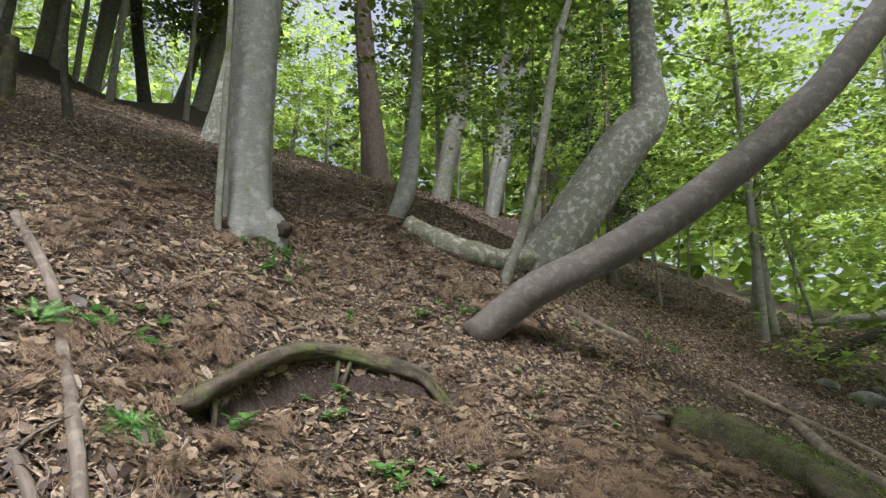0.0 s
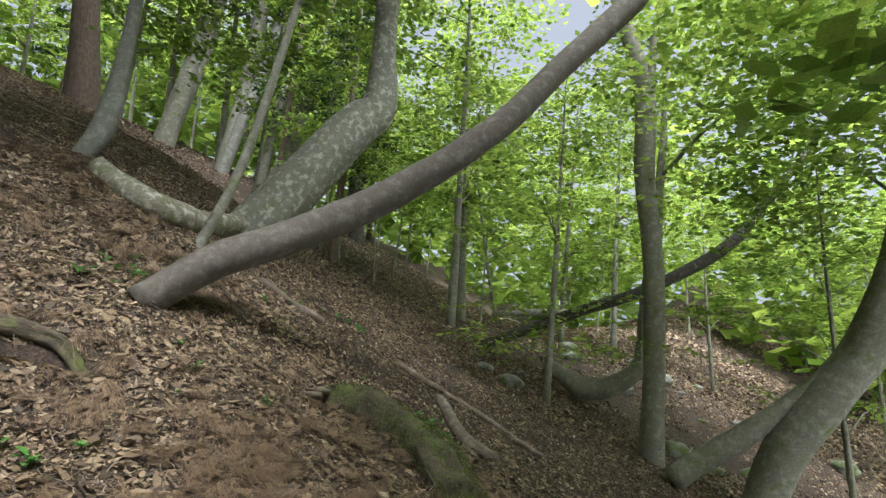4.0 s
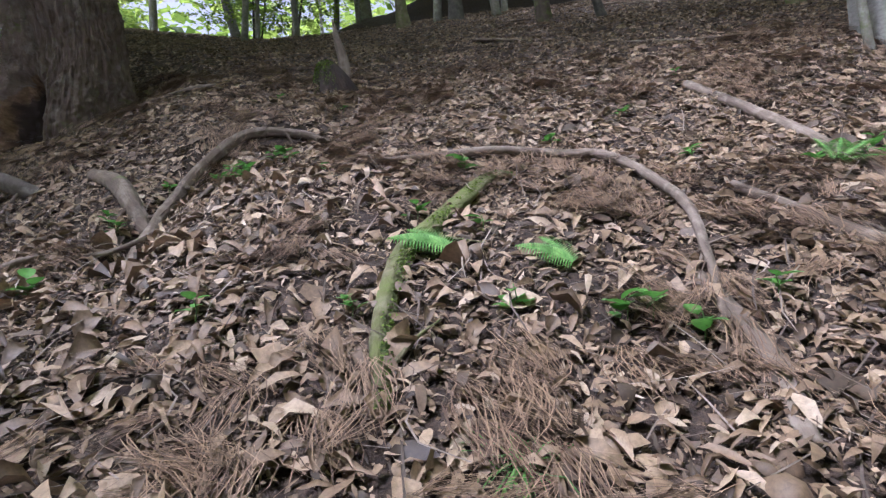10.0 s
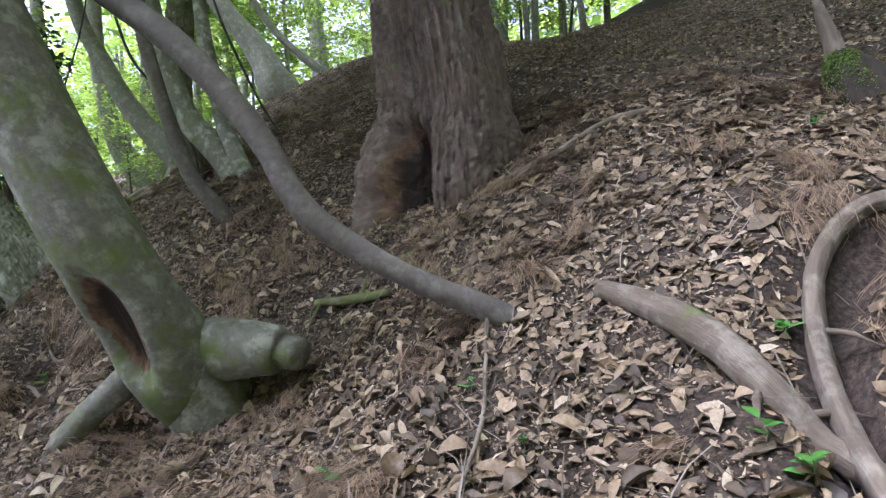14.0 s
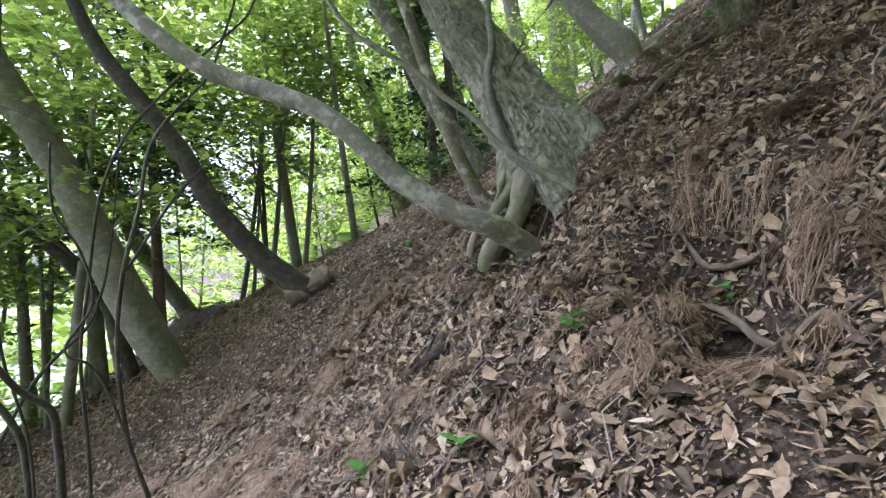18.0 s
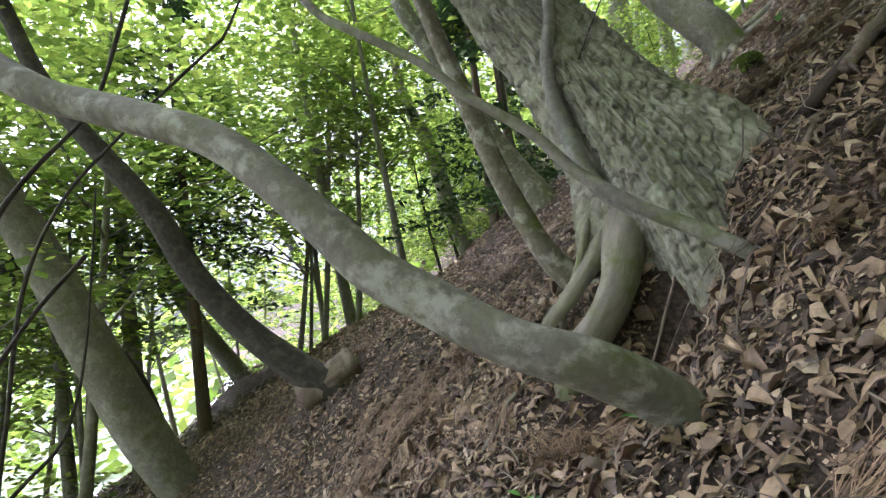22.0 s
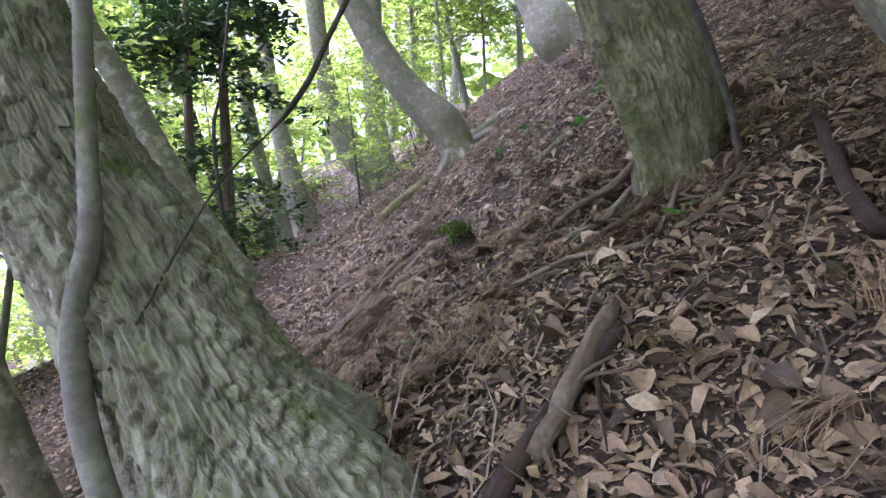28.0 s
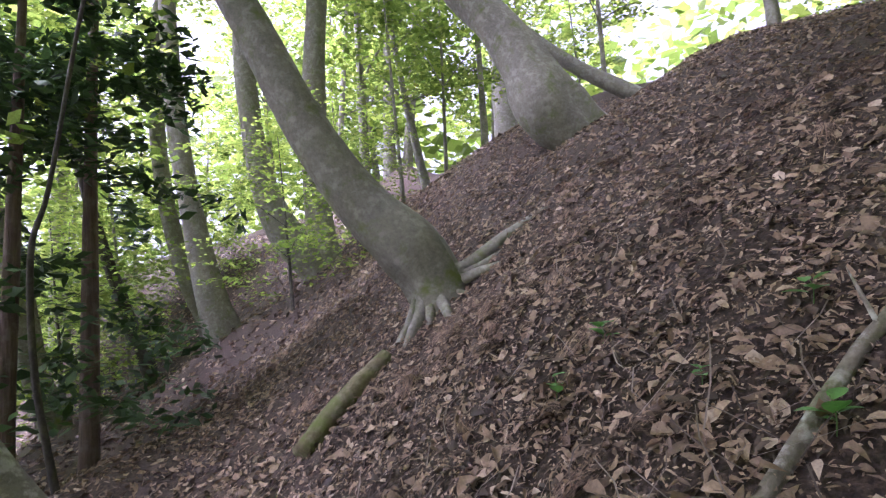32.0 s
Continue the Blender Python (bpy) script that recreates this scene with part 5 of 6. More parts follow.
def hanging(ob, paths, mat, label, seed):
    """Bare roots that run from a trunk's foot down into the bank."""
    for k, q in enumerate(paths):
        end = q[-1]
        q = q + [(end[0] - 0.02, end[1] - 0.08, gz(end[0], end[1] - 0.08) - 0.08, end[3] * 0.8)]
        limb(ob, q, mat, "root", label, 12, seed + k, 0.04, 0.14)


hanging(ridged, [[(-12.2, 6.3, 3.4, 0.13), (-12.17, 6.15, 3.08, 0.11), (-12.13, 6.04, 2.88, 0.09), (-12.11, 5.87, 2.69, 0.085), (-12.15, 5.74, 2.55, 0.08)], [(-12.28, 6.2, 3.25, 0.06), (-12.3, 6.03, 3.02, 0.05), (-12.3, 5.86, 2.85, 0.045), (-12.34, 5.7, 2.68, 0.035)], [(-12.36, 6.2, 3.4, 0.03), (-12.35, 6.06, 3.2, 0.028), (-12.34, 5.97, 3.0, 0.025), (-12.36, 5.86, 2.8, 0.02)]], PALEROOT, "bare pale root reaching down the bank", 210)
for q in ([(-11.9, 8.8, 0.025), (-11.97, 8.6, 0.024), (-12.05, 8.4, 0.02), (-12.12, 8.2, 0.012)], [(-11.6, 8.75, 0.026), (-11.5, 8.45, 0.022), (-11.43, 8.1, 0.016), (-11.4, 7.85, 0.01)], [(-11.88, 8.75, 0.03), (-11.82, 8.55, 0.03), (-11.79, 8.35, 0.02)], [(-11.7, 8.7, 0.02), (-11.66, 8.4, 0.018), (-11.7, 8.1, 0.014), (-11.8, 7.8, 0.01)]):
    lying(q, ROOTBARK, "bare brown root below a mossy trunk", "root", 0.04, 10, int(-q[1][0] * 100) % 97, category="root", twigs=5, rootlets=True, rough=0.14)
for q in ([(-13.81, 8.15, 0.022), (-13.8, 8.5, 0.025), (-13.84, 8.93, 0.018)], [(-14.14, 8.6, 0.022), (-14.0, 8.72, 0.024), (-13.82, 8.88, 0.02)], [(-15.07, 8.67, 0.03), (-14.95, 8.8, 0.03), (-14.79, 8.86, 0.025)]):
    lying(q, DEADWOOD, "weathered grey stick lying on the slope", seed=int(-q[0][0] * 100) % 89, lift=0.02, segs=10)

for q, m in (([(-11.34, 7.32, 0.03), (-11.34, 7.02, 0.034), (-11.33, 6.79, 0.03)], ROOTBARK), ([(-10.96, 8.73, 0.02), (-10.78, 8.09, 0.03), (-10.63, 7.73, 0.028)], DARKWOOD), ([(-14.07, 8.96, 0.02), (-14.15, 8.6, 0.03), (-14.14, 8.25, 0.028)], DEADWOOD), ([(-14.1, 8.72, 0.012), (-14.04, 8.33, 0.018), (-14.03, 8.11, 0.016)], DEADWOOD), ([(-11.44, 7.74, 0.012), (-11.76, 7.73, 0.013), (-12.02, 7.61, 0.009)], DEADWOOD), ([(-11.18, 8.35, 0.012), (-11.23, 7.95, 0.015), (-11.33, 7.86, 0.01)], DEADWOOD)):
    lying(q, m, "dead stick lying among brown leaves", seed=int(q[0][1] * 100) % 83, lift=0.03, segs=10)

g = random.Random(83)
for k in range(30):
    x, y = g.uniform(-7, 11), g.uniform(7.5, 16)
    ln, r, a = g.uniform(0.7, 2.4), g.uniform(0.012, 0.035), g.uniform(-3.0, 0.2)
    pts = [(x + math.cos(a) * ln * s + g.uniform(-0.08, 0.08), y + math.sin(a) * ln * s + g.uniform(-0.08, 0.08), r * (1 - 0.5 * s)) for s in (0, 0.25, 0.5, 0.75, 1.0)]
    lying(pts, g.choice([DEADWOOD, DARKWOOD, ROOTBARK]), "dead stick lying on the upper slope", "fallen_branch", 0.01, 7, k + 300, twigs=1)


def rock(x, y, size, label, seed):
    g = np.random.default_rng(seed)
    bm = bmesh.new()
    bmesh.ops.create_icosphere(bm, subdivisions=3, radius=size)
    d = g.normal(0, 1, (5, 3))
    for v in bm.verts:
        n = v.co.normalized()
        v.co *= 1 + 0.13 * sum(math.sin(3 * n.dot(Vector(q)) + q[0] * 9) for q in d) / 2
        v.co.z *= 0.55
    me = bpy.data.meshes.new("stone")
    bm.to_mesh(me)
    bm.free()
    for f in me.polygons:
        f.use_smooth = True
    me.materials.append(STONE)
    ob = new("stone", me)
    ob.matrix_basis = pose(x, y, gz(x, y) + size * 0.15, 0, 0, g.uniform(0, 360))
    return tagged(ob, label, "stone", "stones in the gully")


g = random.Random(84)
for k in range(26):
    rock(g.uniform(13.2, 24), g.uniform(-4, 4.5), g.uniform(0.12, 0.5), "grey mossy stone lying in the gully", k)

# ---- woods all round: a few kinds of tree, set out again and again ----


def wood_tree(name, label, seed, h, r, bend, mat, sprays, low, leaf):
    g = np.random.default_rng(seed)
    ob = thing(name, (0, 0, 0), label, "tree", "woods on the slope")
    az = g.uniform(0, 6.28)
    stem = []
    for k in range(7):
        s = k / 6
        stem.append((math.cos(az) * bend * s * (1 - 0.3 * s), math.sin(az) * bend * s * (1 - 0.3 * s), h * s - 0.4, max(0.012, r * (1 - 0.82 * s))))
    part("trunk", tube("trunk", stem, mat, (0, 0, 0), 9, 0.6, 0.07, seed, 0.35), ob)
    cs = []
    for k in range(7):
        a = stem[2 + k % 4]
        t, ln = g.uniform(0, 6.283), g.uniform(1.3, 3.0)
        mid = (a[0] + math.cos(t) * ln * 0.5, a[1] + math.sin(t) * ln * 0.5, a[2] + ln * 0.3, a[3] * 0.3)
        end = (a[0] + math.cos(t) * ln, a[1] + math.sin(t) * ln, a[2] + ln * 0.4, 0.006)
        part("branch", tube("branch", [(a[0], a[1], a[2], a[3] * 0.4), mid, end], mat, (0, 0, 0), 5, 0.6, 0.05, seed + k), ob)
        cs.append(end[:3])
        cs.append(mid[:3])
    extra = max(0, sprays - len(cs))
    t, d = g.uniform(0, 6.283, extra), np.sqrt(g.uniform(0, 1, extra)) * 2.7
    cs += list(np.stack([d * np.cos(t), d * np.sin(t), g.uniform(low, h * 1.02, extra)], 1))
    p = spray_points(g, cs, 40, 0.85)
    part("crown", leaves("crown", p, g.uniform(0.7, 1.3, len(p)) * leaf, GREEN, g, 0.45, 0.6, 0.0, detail=False), ob, "layered bright green leaves")
    return ob


def conifer(name, label, seed, h, r, low):
    g = np.random.default_rng(seed)
    ob = thing(name, (0, 0, 0), label, "tree", "woods on the slope")
    part("trunk", tube("trunk", [(0, 0, -0.4, r), (0.05, 0, h * 0.5, r * 0.6), (0, 0.05, h, 0.02)], CEDAR, (0, 0, 0), 9, 0.7, 0.06, seed, 0.3), ob)
    pts = []
    for k in range(46):
        z = g.uniform(low, h)
        t, ln = g.uniform(0, 6.283), (1 - (z - low) / (h - low + 0.1)) * 1.9 + 0.4
        for s in np.linspace(0.25, 1, 7):
            pts.append((math.cos(t) * ln * s, math.sin(t) * ln * s, z - 0.35 * s * ln))
    p = np.repeat(np.array(pts), 14, 0) + g.normal(0, 0.11, (len(pts) * 14, 3))
    part("crown", leaves("crown", p, g.uniform(0.12, 0.28, len(p)), DEEPGREEN, g, 0.9, 0.34, 0.0, detail=False), ob, "dark drooping needle sprays")
    return ob


KINDS = [
    wood_tree("beech_tree", "slender pale grey beech with bright green leaves", 61, 13, 0.16, 0.8, GREYBARK, 84, 3.0, 0.21),
    wood_tree("beech_tree", "tall grey beech leaning out over the slope", 62, 12, 0.2, 2.2, BEECH, 80, 3.4, 0.21),
    wood_tree("maple_tree", "slim maple with layered bright green leaves", 63, 8, 0.09, 1.6, GREYBARK, 120, 1.0, 0.16),
    wood_tree("maple_tree", "dark-stemmed young maple in full green leaf", 64, 6, 0.06, 1.4, DARKBARK, 100, 0.6, 0.15),
    conifer("cedar_tree", "straight cedar with dark green needles", 65, 13, 0.17, 3.5),
    wood_tree("sapling", "thin grey pole of a young tree", 66, 9, 0.055, 0.7, GREYBARK, 44, 3.0, 0.18),
    wood_tree("maple_tree", "maple with a spreading crown of layered green leaves", 67, 8, 0.08, 1.8, GREYBARK, 90, 3.6, 0.16),
    conifer("cedar_tree", "young cedar with dark drooping sprays", 69, 9, 0.12, 1.2),
    # high-crowned kind, added to keep sun and sky off the ground
    wood_tree("beech_tree", "tall slim beech added to shade the slope", 68, 13, 0.11, 0.6, GREYBARK, 160, 6.5, 0.27),
]
WALKED = [(0.3, -0.6), (-1.2, 0.8), (-4, 2.5), (-7.9, 3.3), (-9.9, 4.4), (-10.4, 5.6), (-13.6, 8.1)]


def clear_of_walk(x, y, far):
    best = 1e9
    for (a, b), (c, d) in zip(WALKED, WALKED[1:]):
        t = max(0.0, min(1.0, ((x - a) * (c - a) + (y - b) * (d - b)) / ((c - a) ** 2 + (d - b) ** 2)))
        best = min(best, math.hypot(x - a - t * (c - a), y - b - t * (d - b)))
    return best > far


def set_out(seed, count, xs, ys, kinds, clear, sizes=(0.8, 1.2), reject=None):
    g = random.Random(seed)
    n = tries = 0
    while n < count and tries < 4000:
        tries += 1
        x, y = g.uniform(*xs), g.uniform(*ys)
        if not clear_of_walk(x, y, clear) or (reject and reject(x, y)):
            continue
        if x < -15:
            x, y = 1.193 * x - 0.125 * y + 2.26, 0.125 * x + 1.193 * y + 0.94
        z = gz(x, y)
        if z < -3.7:
            continue
        s = g.uniform(*sizes) * (1.2 if x < -15 else 1.0)
        ob = copy_thing(KINDS[g.choice(kinds)], Matrix())
        ob.matrix_basis = pose(x, y, z, g.uniform(-4, 4), g.uniform(-4, 4), g.uniform(0, 360)) @ Matrix.Diagonal((s, s, s, 1))
        n += 1


def open_slope(x, y):
    """The open ground above the walk, which has only its own few stems."""
    return -21 < x < 12 and 0 < y < 22


set_out(1, 34, (11, 36), (12, 40), [0, 0, 1, 5, 5, 4], 6, reject=open_slope)
set_out(2, 22, (-12, 12), (22, 40), [0, 0, 1, 5], 6)
set_out(3, 12, (20, 36), (-14, 11), [6, 0, 5, 6], 18)
set_out(4, 18, (-46, -28), (8, 36), [0, 2, 5, 5, 1], 8)
set_out(5, 16, (-40, -22), (-9, 9), [6, 6, 5, 0], 8)
set_out(6, 5, (-18, -11), (-8, -1.5), [6], 5.0, (0.6, 0.85))
set_out(7, 10, (-34, -16), (22, 40), [0, 5, 5], 8)
set_out(9, 9, (-28, -17), (-4, 9), [6, 6, 2], 8.0)
set_out(11, 5, (-28, -18), (15, 26), [5, 0, 6], 8.0)
set_out(8, 8, (-14, 14), (-18, -9), [0, 2, 3], 9.0)
set_out(15, 3, (6, 13), (10, 16), [5, 5, 8], 6, (0.85, 1.1))
# unseen beeches behind and below the walk, added only to shade it
set_out(16, 5, (0, 5), (-11, -2.5), [8], 3.0, (0.9, 1.15))
set_out(13, 7, (-3, 6), (-9, -2.5), [8], 2.8, (0.85, 1.1))
set_out(14, 7, (-10, 0), (-9, -3), [8], 4.0, (0.85, 1.1))
set_out(17, 6, (-34, -22), (7, 16), [3, 3, 2], 10, (0.7, 1.0))
set_out(19, 8, (-18, -6), (19, 27), [0, 3, 8], 9, (0.8, 1.1))
set_out(20, 3, (14, 20), (3, 10), [0, 5, 2], 12)
set_out(21, 4, (-31, -19.5), (13, 21), [3, 3, 2], 8.0, (0.5, 0.8))
set_out(22, 12, (17, 30), (2, 18), [5, 5, 0], 12, (0.8, 1.2))
# more of the same on the crest, added to darken the upper slope
set_out(12, 11, (-14, 11), (16, 25), [8], 7.5)
for ob in KINDS:
    x, y = {0: (15.5, 20.0), 1: (-26.8, 25.0), 2: (13.5, 3.0), 3: (-21.9, -4.6), 4: (17.0, 12.0), 5: (17.5, 13.0), 6: (14.5, -3.0), 7: (-20.9, 9.9), 8: (4.5, 20.5)}[KINDS.index(ob)]
    ob.location = (x, y, gz(x, y))

for x, y, k, s in ((-20.7, 1.7, 6, 1.38), (-22.2, -1.4, 6, 1.44), (-22.0, 11.2, 7, 1.2), (-23.3, 8.6, 6, 1.3), (-27.3, 6.9, 6, 1.3)):
    ob = copy_thing(KINDS[k], Matrix())
    ob.matrix_basis = pose(x, y, gz(x, y), 0, 0, x * 70) @ Matrix.Diagonal((s, s, s, 1))
for x, y, s in ((-24.6, 3.6, 0.96), (17.5, 15.5, 0.9)):
    ob = copy_thing(KINDS[4], Matrix())
    ob.matrix_basis = pose(x, y, gz(x, y), 0, 0, x * 40) @ Matrix.Diagonal((s, s, s, 1))

# far woods behind, across the valley and over the crest
g = np.random.default_rng(90)
n = 70000
a, d = g.uniform(0, 6.283, n), g.uniform(38, 75, n)
fx, fy = -6 + d * np.cos(a), 6 + d * np.sin(a)
fz = ground_at(fx, fy) + np.abs(g.normal(0, 7.5, n)) + 0.3
keep = ~((fx < -28) & (fy > -25) & (fy < 30) & (g.random(n) < 0.3)) & ~((fx < -30) & (fy > 0) & (g.random(n) < 0.35))
fp = np.stack([fx, fy, fz], 1)[keep]
far_woods = new("far_woods", leaves("far_woods", fp, g.uniform(0.6, 1.5, len(fp)), GREEN, g, 0.7, 0.65, 0.0, detail=False))
tagged(far_woods, "distant green leaves of the woods around", "woods", kind="stuff")

# ---- what lies on the ground ----


def washed(x, y):
    """How deep the small hollows are at these places."""
    return sum(h * np.exp(-((x - a) ** 2 + (y - b) ** 2) / w) for a, b, h, w in DIPS if w < 0.04)


def litter(seed, zones):
    g = np.random.default_rng(seed)
    ps, ss = [], []
    for (x0, x1, y0, y1, dens, lo, hi) in zones:
        n = int((x1 - x0) * (y1 - y0) * dens)
        x, y = g.uniform(x0, x1, n), g.uniform(y0, y1, n)
        x, y = x + g.normal(0, 0.5, n), y + g.normal(0, 0.5, n)
        keep = (lattice(x + 31, y + 17, 0.55) + 0.5 + g.random(n) * 0.75 > 0.4) & (washed(x, y) > -0.13)
        x, y = x[keep], y[keep]
        ps.append(np.stack([x, y, ground_at(x, y) + g.uniform(0.004, 0.035, len(x))], 1))
        ss.append(g.uniform(lo, hi, len(x)))
    return np.vstack(ps), np.concatenate(ss), g


def slope_normal(p):
    e = 0.15
    dx = (ground_at(p[:, 0] + e, p[:, 1]) - ground_at(p[:, 0] - e, p[:, 1])) / (2 * e)
    dy = (ground_at(p[:, 0], p[:, 1] + e) - ground_at(p[:, 0], p[:, 1] - e)) / (2 * e)
    return np.stack([-dx, -dy, 0 * dx], 1)


p, s, g = litter(21, [(-6.5, 6.5, 0.6, 8.0, 950, 0.045, 0.125), (-14.5, -6.5, 2.0, 7.5, 1300, 0.035, 0.105), (-16.5, -8, 7.5, 12.5, 1050, 0.03, 0.095)])
close = np.zeros(len(p), bool)
for (a, b), (c, d) in zip(WALKED, WALKED[1:]):
    t = np.clip(((p[:, 0] - a) * (c - a) + (p[:, 1] - b) * (d - b)) / ((c - a) ** 2 + (d - b) ** 2), 0, 1)
    close |= np.hypot(p[:, 0] - a - t * (c - a), p[:, 1] - b - t * (d - b)) < 2.6
for pick, fine in ((close, 3), (~close, 2)):
    carpet = new("leaf_litter", leaves("leaf_litter", p[pick], s[pick] * g.choice([0.6, 0.9, 1.15, 1.4], pick.sum(), p=[0.35, 0.35, 0.22, 0.08]), LITTER, g, 0.42, 0.5, 0.09, slope_normal(p[pick]), detail=fine))
    tagged(carpet, "thick carpet of curled brown dead leaves", "leaves", kind="stuff")
p, s, g = litter(23, [(-6.5, 6.5, 1.0, 7.5, 1500, 0.012, 0.028), (-14.5, -6.5, 2.0, 7.5, 1900, 0.01, 0.026), (-16.5, -8, 7.5, 12.5, 1400, 0.01, 0.028)])
carpet = new("leaf_litter", leaves("leaf_litter", p, s, LITTER, g, 0.65, 0.6, 0.0, slope_normal(p), detail=False))
tagged(carpet, "crumbled fragments of brown dead leaves", "leaves", kind="stuff")
p, s, g = litter(22, [(-22, 12, 5, 19, 360, 0.045, 0.095), (-22, 7, -4, 5, 230, 0.045, 0.09), (-20, -9, -1, 5.5, 330, 0.035, 0.085), (6, 15, -3, 9.5, 420, 0.045, 0.09), (-38, -20, -3, 26, 45, 0.12, 0.2), (12, 28, -6, 24, 110, 0.08, 0.16), (22, 42, -14, 8, 45, 0.14, 0.3)])
q = p + g.normal(0, 0.5, p.shape)
far = ~((q[:, 0] > -14.5) & (q[:, 0] < 6) & (q[:, 1] > 1.4) & (q[:, 1] < 7.4)) & ~((q[:, 0] > -16.5) & (q[:, 0] < -8) & (q[:, 1] > 7) & (q[:, 1] < 12.4))
p, s = p[far], s[far]
carpet = new("leaf_litter", leaves("leaf_litter", p, s, LITTER, g, 0.42, 0.5, 0.13, slope_normal(p), detail=2))
tagged(carpet, "brown dead leaves further up and down the slope", "leaves", kind="stuff")


def strands(name, heads, per, length, width, mat, g, spread=0.5, droop=0.3):
    """Thin curved blades that fan out from each head."""
    c = np.repeat(np.asarray(heads), per, 0)
    n = len(c)
    az = np.repeat(g.uniform(0, 6.283, len(heads)), per) + g.normal(0, spread, n)
    L = g.uniform(0.5, 1.0, n) * length
    d = np.stack([np.cos(az), np.sin(az), 0 * az], 1)
    sl = slope_normal(c)
    d[:, 2] = -(d * sl).sum(1) + g.normal(0, 0.12, n)
    w = np.stack([-np.sin(az), np.cos(az), 0 * az], 1) * width / 2
    bow = g.normal(0, 0.2, (n, 1)) * L[:, None] * np.stack([-np.sin(az), np.cos(az), 0 * az], 1)
    st = c + g.normal(0, 0.03, (n, 3)) * [1, 1, 0.2]
    pts = []
    for s in (0.0, 0.4, 0.75, 1.0):
        m = st + d * (L * s)[:, None] + bow * (s * (1 - s) * 4) + np.array([0, 0, 1.0]) * (droop * L * (s - s * s * 1.4))[:, None] * 0.5
        k = 1.0 if s < 0.9 else 0.3
        pts += [m - w * k, m + w * k]
    v = np.stack(pts, 1).reshape(-1, 3)
    o = np.arange(n)[:, None] * 8
    f = np.concatenate([o + [[0, 1, 3, 2]], o + [[2, 3, 5, 4]], o + [[4, 5, 7, 6]]], 0)
    return mesh_of(name, v, f, mat, False)


g = np.random.default_rng(33)


def scatter(g, n, xs, ys, lift=0.065):
    x, y = g.uniform(*xs, n), g.uniform(*ys, n)
    return np.stack([x, y, ground_at(x, y) + lift], 1)


heads = np.vstack([scatter(g, 4000, (-6.5, 6), (1.2, 8.5)), scatter(g, 2000, (-14.5, -6), (1.8, 9)), scatter(g, 600, (-17, -9), (7, 13))])
heads = heads[lattice(heads[:, 0], heads[:, 1], 0.55) + g.normal(0, 0.14, len(heads)) + washed(heads[:, 0], heads[:, 1]) > 0.1]
tagged(new("cedar_litter", strands("cedar_litter", heads, 40, 0.27, 0.0032, NEEDLES, g, 0.24)), "dry red-brown cedar sprays fallen on the slope", "needles", kind="stuff")
heads = np.vstack([scatter(g, 2600, (-6, 6), (1, 9), 0.045), scatter(g, 3000, (-15.5, -6), (1.8, 11), 0.045), scatter(g, 1500, (-19, 14), (-2, 17), 0.05)])
tagged(new("twigs", strands("twigs", heads, 1, 0.45, 0.007, TWIG, g, 1.0, 0.15)), "thin dry twigs strewn over the leaves", "twigs", kind="stuff")

g = random.Random(71)
for k in range(34):
    x, y = g.uniform(-14.3, -8.4), g.uniform(2.2, 7.6)
    ln, r, a = g.uniform(0.35, 1.1), g.uniform(0.006, 0.016), g.uniform(-2.2, -0.9)
    pts = [(x + math.cos(a) * ln * s + g.uniform(-0.05, 0.05), y + math.sin(a) * ln * s, r * (1 - 0.5 * s)) for s in (0, 0.33, 0.66, 1.0)]
    lying(pts, g.choice([PALEROOT, DEADWOOD]), "thin bare root running down the slope", "root", 0.006, 7, k, category="root", twigs=0)

# ---- herbs, ferns and grass ----


def leaf_blade(name, L, W, mat, seed=0):
    """One oval leaf with a folded midrib, its stalk at the origin."""
    t = np.linspace(0, 1, 7)
    w = W / 2 * np.sin(np.pi * t**0.8) ** 0.9
    rows = []
    for a, b in zip(t, w):
        z = 0.10 * L * math.sin(a * 2.2)
        rows += [(a * L, -b, z + 0.25 * b), (a * L, 0, z), (a * L, b, z + 0.25 * b)]
    f = []
    for k in range(6):
        o = 3 * k
        f += [(o, o + 3, o + 4, o + 1), (o + 1, o + 4, o + 5, o + 2)]
    return mesh_of(name, rows, f, mat)


HERBLEAF = [leaf_blade("leaf", 0.09, 0.055, HERB), leaf_blade("leaf", 0.07, 0.06, HERB)]


def herb(x, y, count, size, label, seed):
    g = random.Random(seed)
    ob = thing("herb", (x, y, gz(x, y)), label, "plant", "small green plants on the slope")
    part("stem", tube("stem", [(x, y, ob.location.z - 0.02, 0.003), (x + 0.01, y, ob.location.z + 0.05 * size, 0.0025), (x, y, ob.location.z + 0.09 * size, 0.002)], HERBSTEM, ob.location, 5, 0.03, 0.0), ob)
    for k in range(count):
        lf = part("leaf", HERBLEAF[g.randrange(2)], ob)
        s = size * g.uniform(0.6, 1.1)
        lf.matrix_basis = pose(g.uniform(-0.02, 0.02), g.uniform(-0.02, 0.02), 0.03 + g.uniform(0, 0.06) * size, 0, g.uniform(-25, 5), k * 360 / count + g.uniform(-25, 25)) @ Matrix.Diagonal((s, s, s, 1))
    return ob


HERBSTEM = bark("green_stalk", (0.06, 0.12, 0.03), (0.09, 0.17, 0.04), (0.13, 0.22, 0.06), (0.1, 0.2, 0.05), (1, 1, 0.3), 0.1)


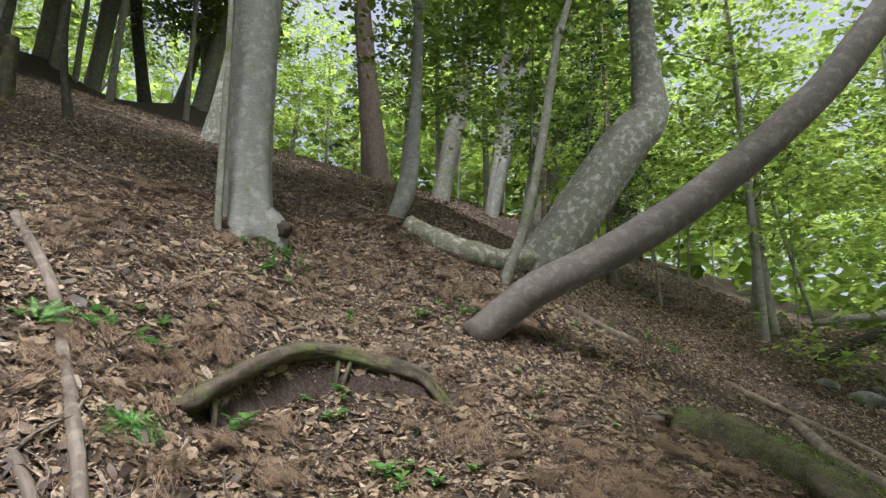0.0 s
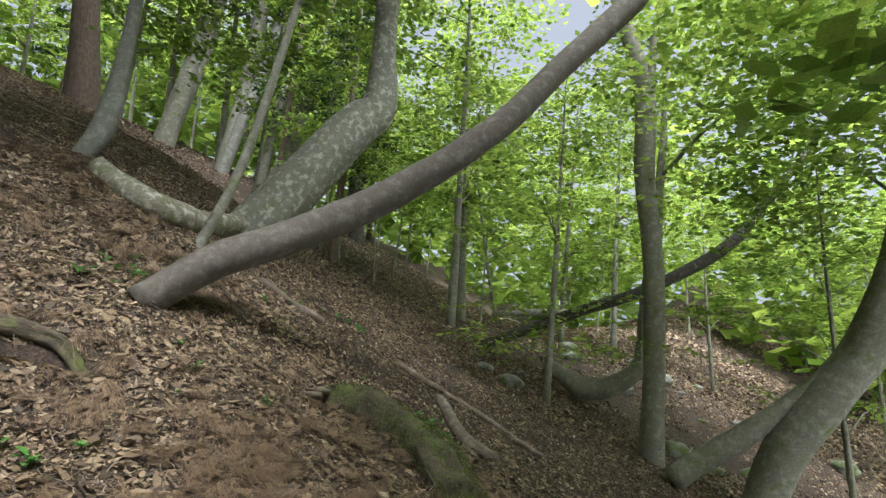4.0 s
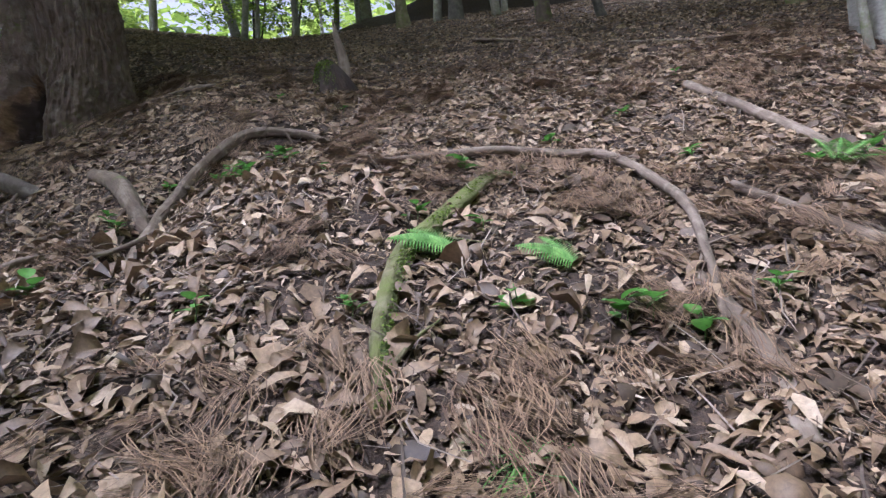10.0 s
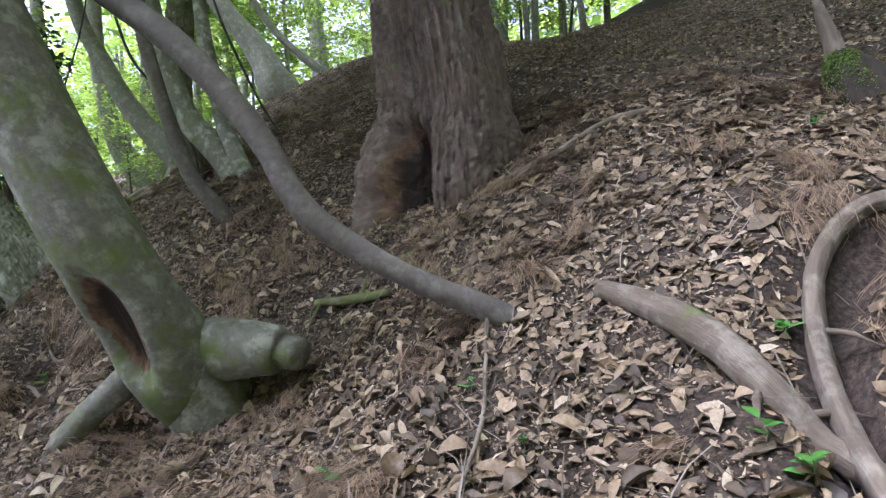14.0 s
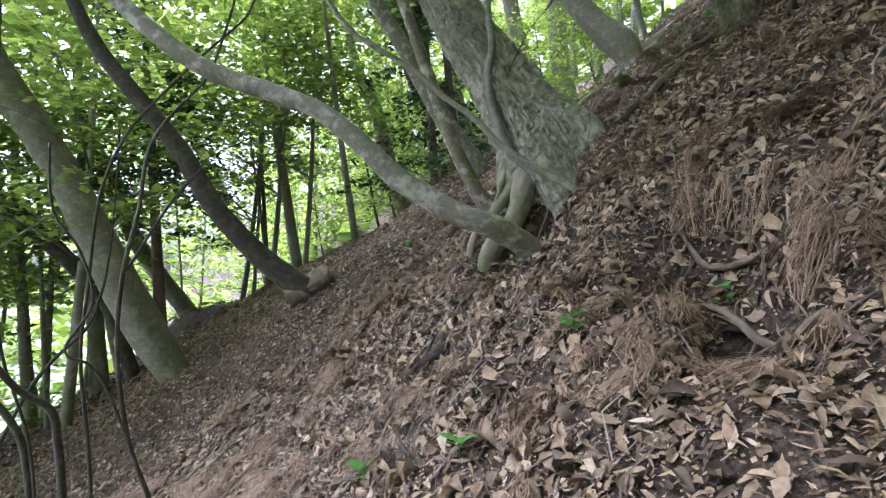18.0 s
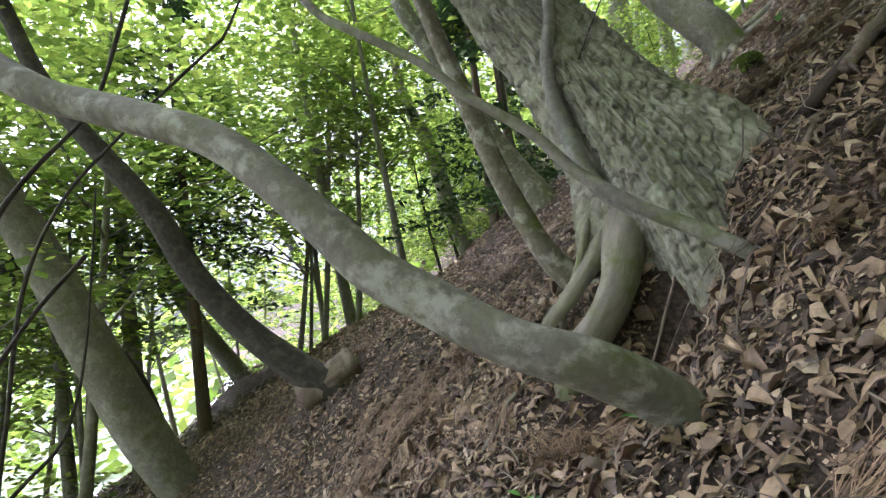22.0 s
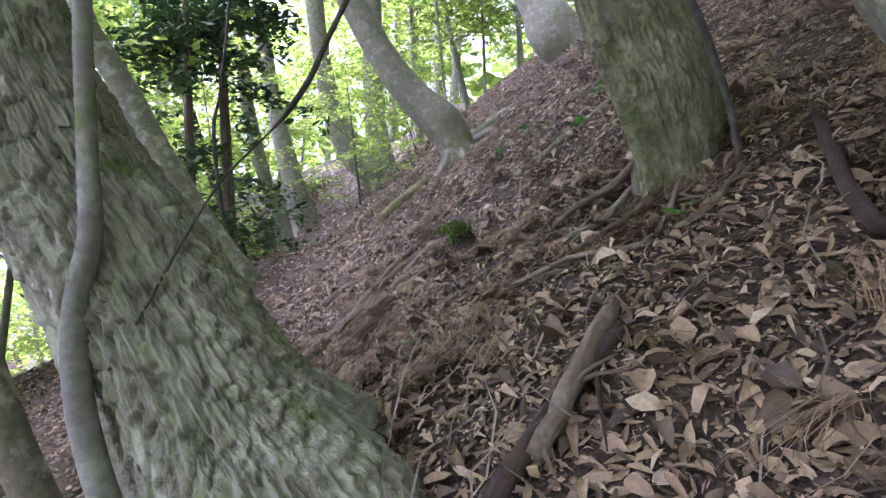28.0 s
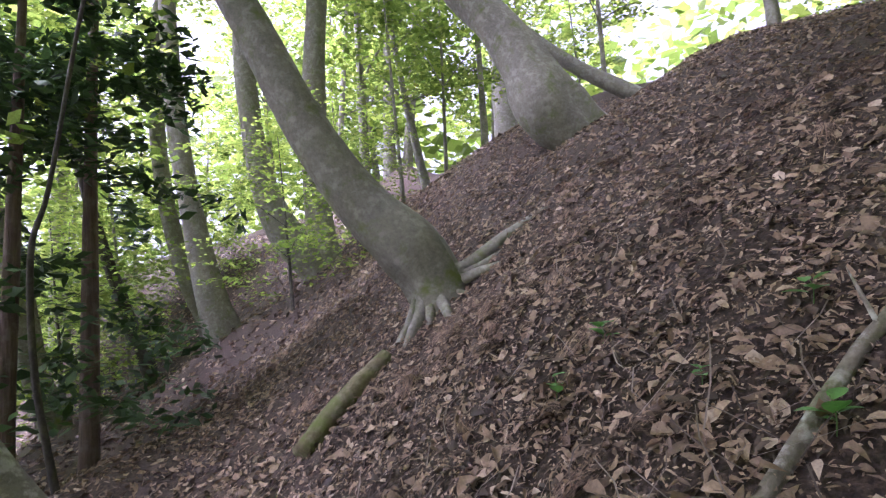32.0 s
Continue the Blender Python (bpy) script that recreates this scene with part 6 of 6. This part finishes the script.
def frond_mesh(L, seed):
    g = np.random.default_rng(seed)
    v, f = [], []
    for k in range(22):
        s = 0.12 + 0.88 * k / 22
        z = 0.3 * L * (s - 0.85 * s * s)
        ln = L * 0.30 * math.sin(math.pi * min(1, s * 0.9 + 0.12)) ** 0.8
        w = L * 0.021
        for sd in (-1, 1):
            o = len(v)
            v += [(s * L - w, 0, z), (s * L + w * 0.3, sd * ln * 0.5, z + 0.01), (s * L + w * 1.6, sd * ln, z - 0.03 * L), (s * L + w * 1.4, sd * ln * 0.5, z - 0.002), (s * L + w, 0, z)]
            f += [(o, o + 1, o + 3, o + 4), (o + 1, o + 2, o + 2, o + 3)]
    tri = [t for q in f for t in ((q[0], q[1], q[2]), (q[0], q[2], q[3])) if len(set(t)) == 3]
    return mesh_of("frond", v, tri, FERNLEAF, False)


FROND = frond_mesh(0.42, 1)


def fern(x, y, count, size, label, turn0, fan):
    ob = thing("fern", (x, y, gz(x, y) + 0.01), label, "fern")
    for k in range(count):
        fr = part("frond", FROND, ob)
        s = size * (0.8 + 0.2 * ((k * 7) % 3) / 2)
        fr.matrix_basis = Matrix.Rotation(radians(30), 4, "X") @ pose(0, 0, 0.02, (k - count / 2) * 4, -8 - 9 * (k % 2), turn0 + fan * (k - (count - 1) / 2)) @ Matrix.Diagonal((s, s, s, 1))
    return ob


def grass(x, y, n, L, label, seed):
    g = np.random.default_rng(seed)
    ob = new("grass_tuft", strands("grass_tuft", np.repeat([[x, y, gz(x, y)]], n, 0), 1, L, 0.008, HERB, g, 3.0, 1.6))
    return tagged(ob, label, "grass")


fern(-1.89, 3.74, 2, 0.9, "bright green fern beside a mossy log", 170, 40)
fern(-1.39, 3.62, 2, 0.75, "small green fern among dry sprays", 150, 45)
fern(-4.3, 3.25, 3, 0.8, "green fern low on the slope", 120, 50)
fern(-3.85, 3.1, 2, 0.7, "green fern low on the slope", 60, 50)
fern(0.28, 4.73, 4, 0.7, "small green fern on the slope", 40, 40)
g = random.Random(6)
for cx, cy, n in ((2.75, 6.85, 14), (4.4, 5.5, 9), (0.75, 4.75, 6), (8.6, 5.2, 8), (6.9, 2.6, 6), (2.2, 4.45, 6), (-3.4, 5.25, 5), (0.8, 4.8, 5), (2.6, 3.4, 6)):
    for k in range(n):
        herb(cx + g.uniform(-0.4, 0.4), cy + g.uniform(-0.25, 0.25), g.randrange(4, 8), g.uniform(0.7, 1.3), "small green seedling among dead leaves", g.randrange(9999))
g = random.Random(5)
for x, y, c, s in [(-4.30, 5.47, 5, 1.1), (-3.51, 5.17, 7, 1.2), (-3.25, 5.36, 4, 0.9), (-4.30, 4.81, 7, 1.2), (-3.98, 3.70, 6, 1.4), (-2.87, 3.20, 4, 1.0), (-2.14, 4.15, 6, 1.1), (-1.90, 4.76, 5, 1.4), (-1.31, 5.24, 6, 1.0), (-1.19, 3.31, 4, 1.4), (-1.29, 3.28, 6, 1.4), (-2.27, 3.19, 5, 1.0), (-1.68, 3.27, 6, 1.3), (-0.44, 5.01, 6, 1.0), (0.73, 4.86, 6, 1.3), (0.93, 4.73, 5, 1.0), (0.19, 4.76, 7, 1.1), (-0.28, 3.30, 6, 0.9), (-1.05, 3.21, 6, 1.2), (1.47, 4.11, 6, 1.4), (2.50, 4.59, 5, 1.1), (-0.71, 3.41, 6, 1.2), (2.39, 6.38, 5, 1.0), (1.53, 4.07, 6, 1.4), (2.48, 4.57, 4, 0.9), (2.48, 6.47, 7, 1.3), (2.69, 6.30, 6, 1.2), (3.18, 5.67, 7, 1.3), (4.57, 5.36, 5, 1.5), (8.04, 5.37, 5, 0.9), (8.74, 5.30, 5, 1.3), (4.23, 3.82, 7, 1.1), (2.22, 3.49, 6, 1.2), (2.29, 3.25, 6, 1.3), (-10.90, 4.03, 5, 1.4), (-10.17, 4.90, 4, 1.4), (-9.63, 5.32, 5, 1.1), (-10.21, 4.23, 5, 1.0), (-11.35, 7.99, 5, 1.1), (-12.38, 7.34, 4, 0.9), (-14.14, 10.39, 4, 1.4), (-14.00, 10.69, 6, 1.3), (-13.41, 10.24, 6, 0.9), (-13.02, 10.52, 6, 1.1), (-12.96, 10.01, 5, 1.4), (-11.43, 5.62, 7, 1.4), (-11.30, 5.41, 4, 1.1), (-14.89, 6.21, 5, 1.4), (-3.52, 5.10, 6, 1.0), (-3.31, 5.41, 7, 1.3), (-4.42, 4.90, 5, 1.1), (-2.89, 4.89, 4, 1.1)]:
    herb(x, y, c, s, "small green seedling among dead leaves", g.randrange(9999))
for k in range(30):
    x = g.uniform(-13, 8)
    y = (0.6 if x > -6 else 2.0) + g.uniform(1.2, 6.5)
    herb(x, y, g.randrange(3, 7), g.uniform(0.6, 1.1), "small green seedling among dead leaves", g.randrange(9999))
grass(1.74, 3.09, 130, 0.22, "bright green tuft of grass", 5)
grass(2.55, 3.73, 70, 0.16, "small tuft of green grass", 6)
grass(1.47, 2.59, 90, 0.22, "bright green tuft of grass", 1)
grass(1.24, 2.56, 90, 0.24, "bright green tuft of grass", 2)
grass(0.73, 3.68, 220, 0.26, "low tuft of green grass", 3)
grass(-1.70, 2.69, 60, 0.2, "thin tuft of green grass", 4)
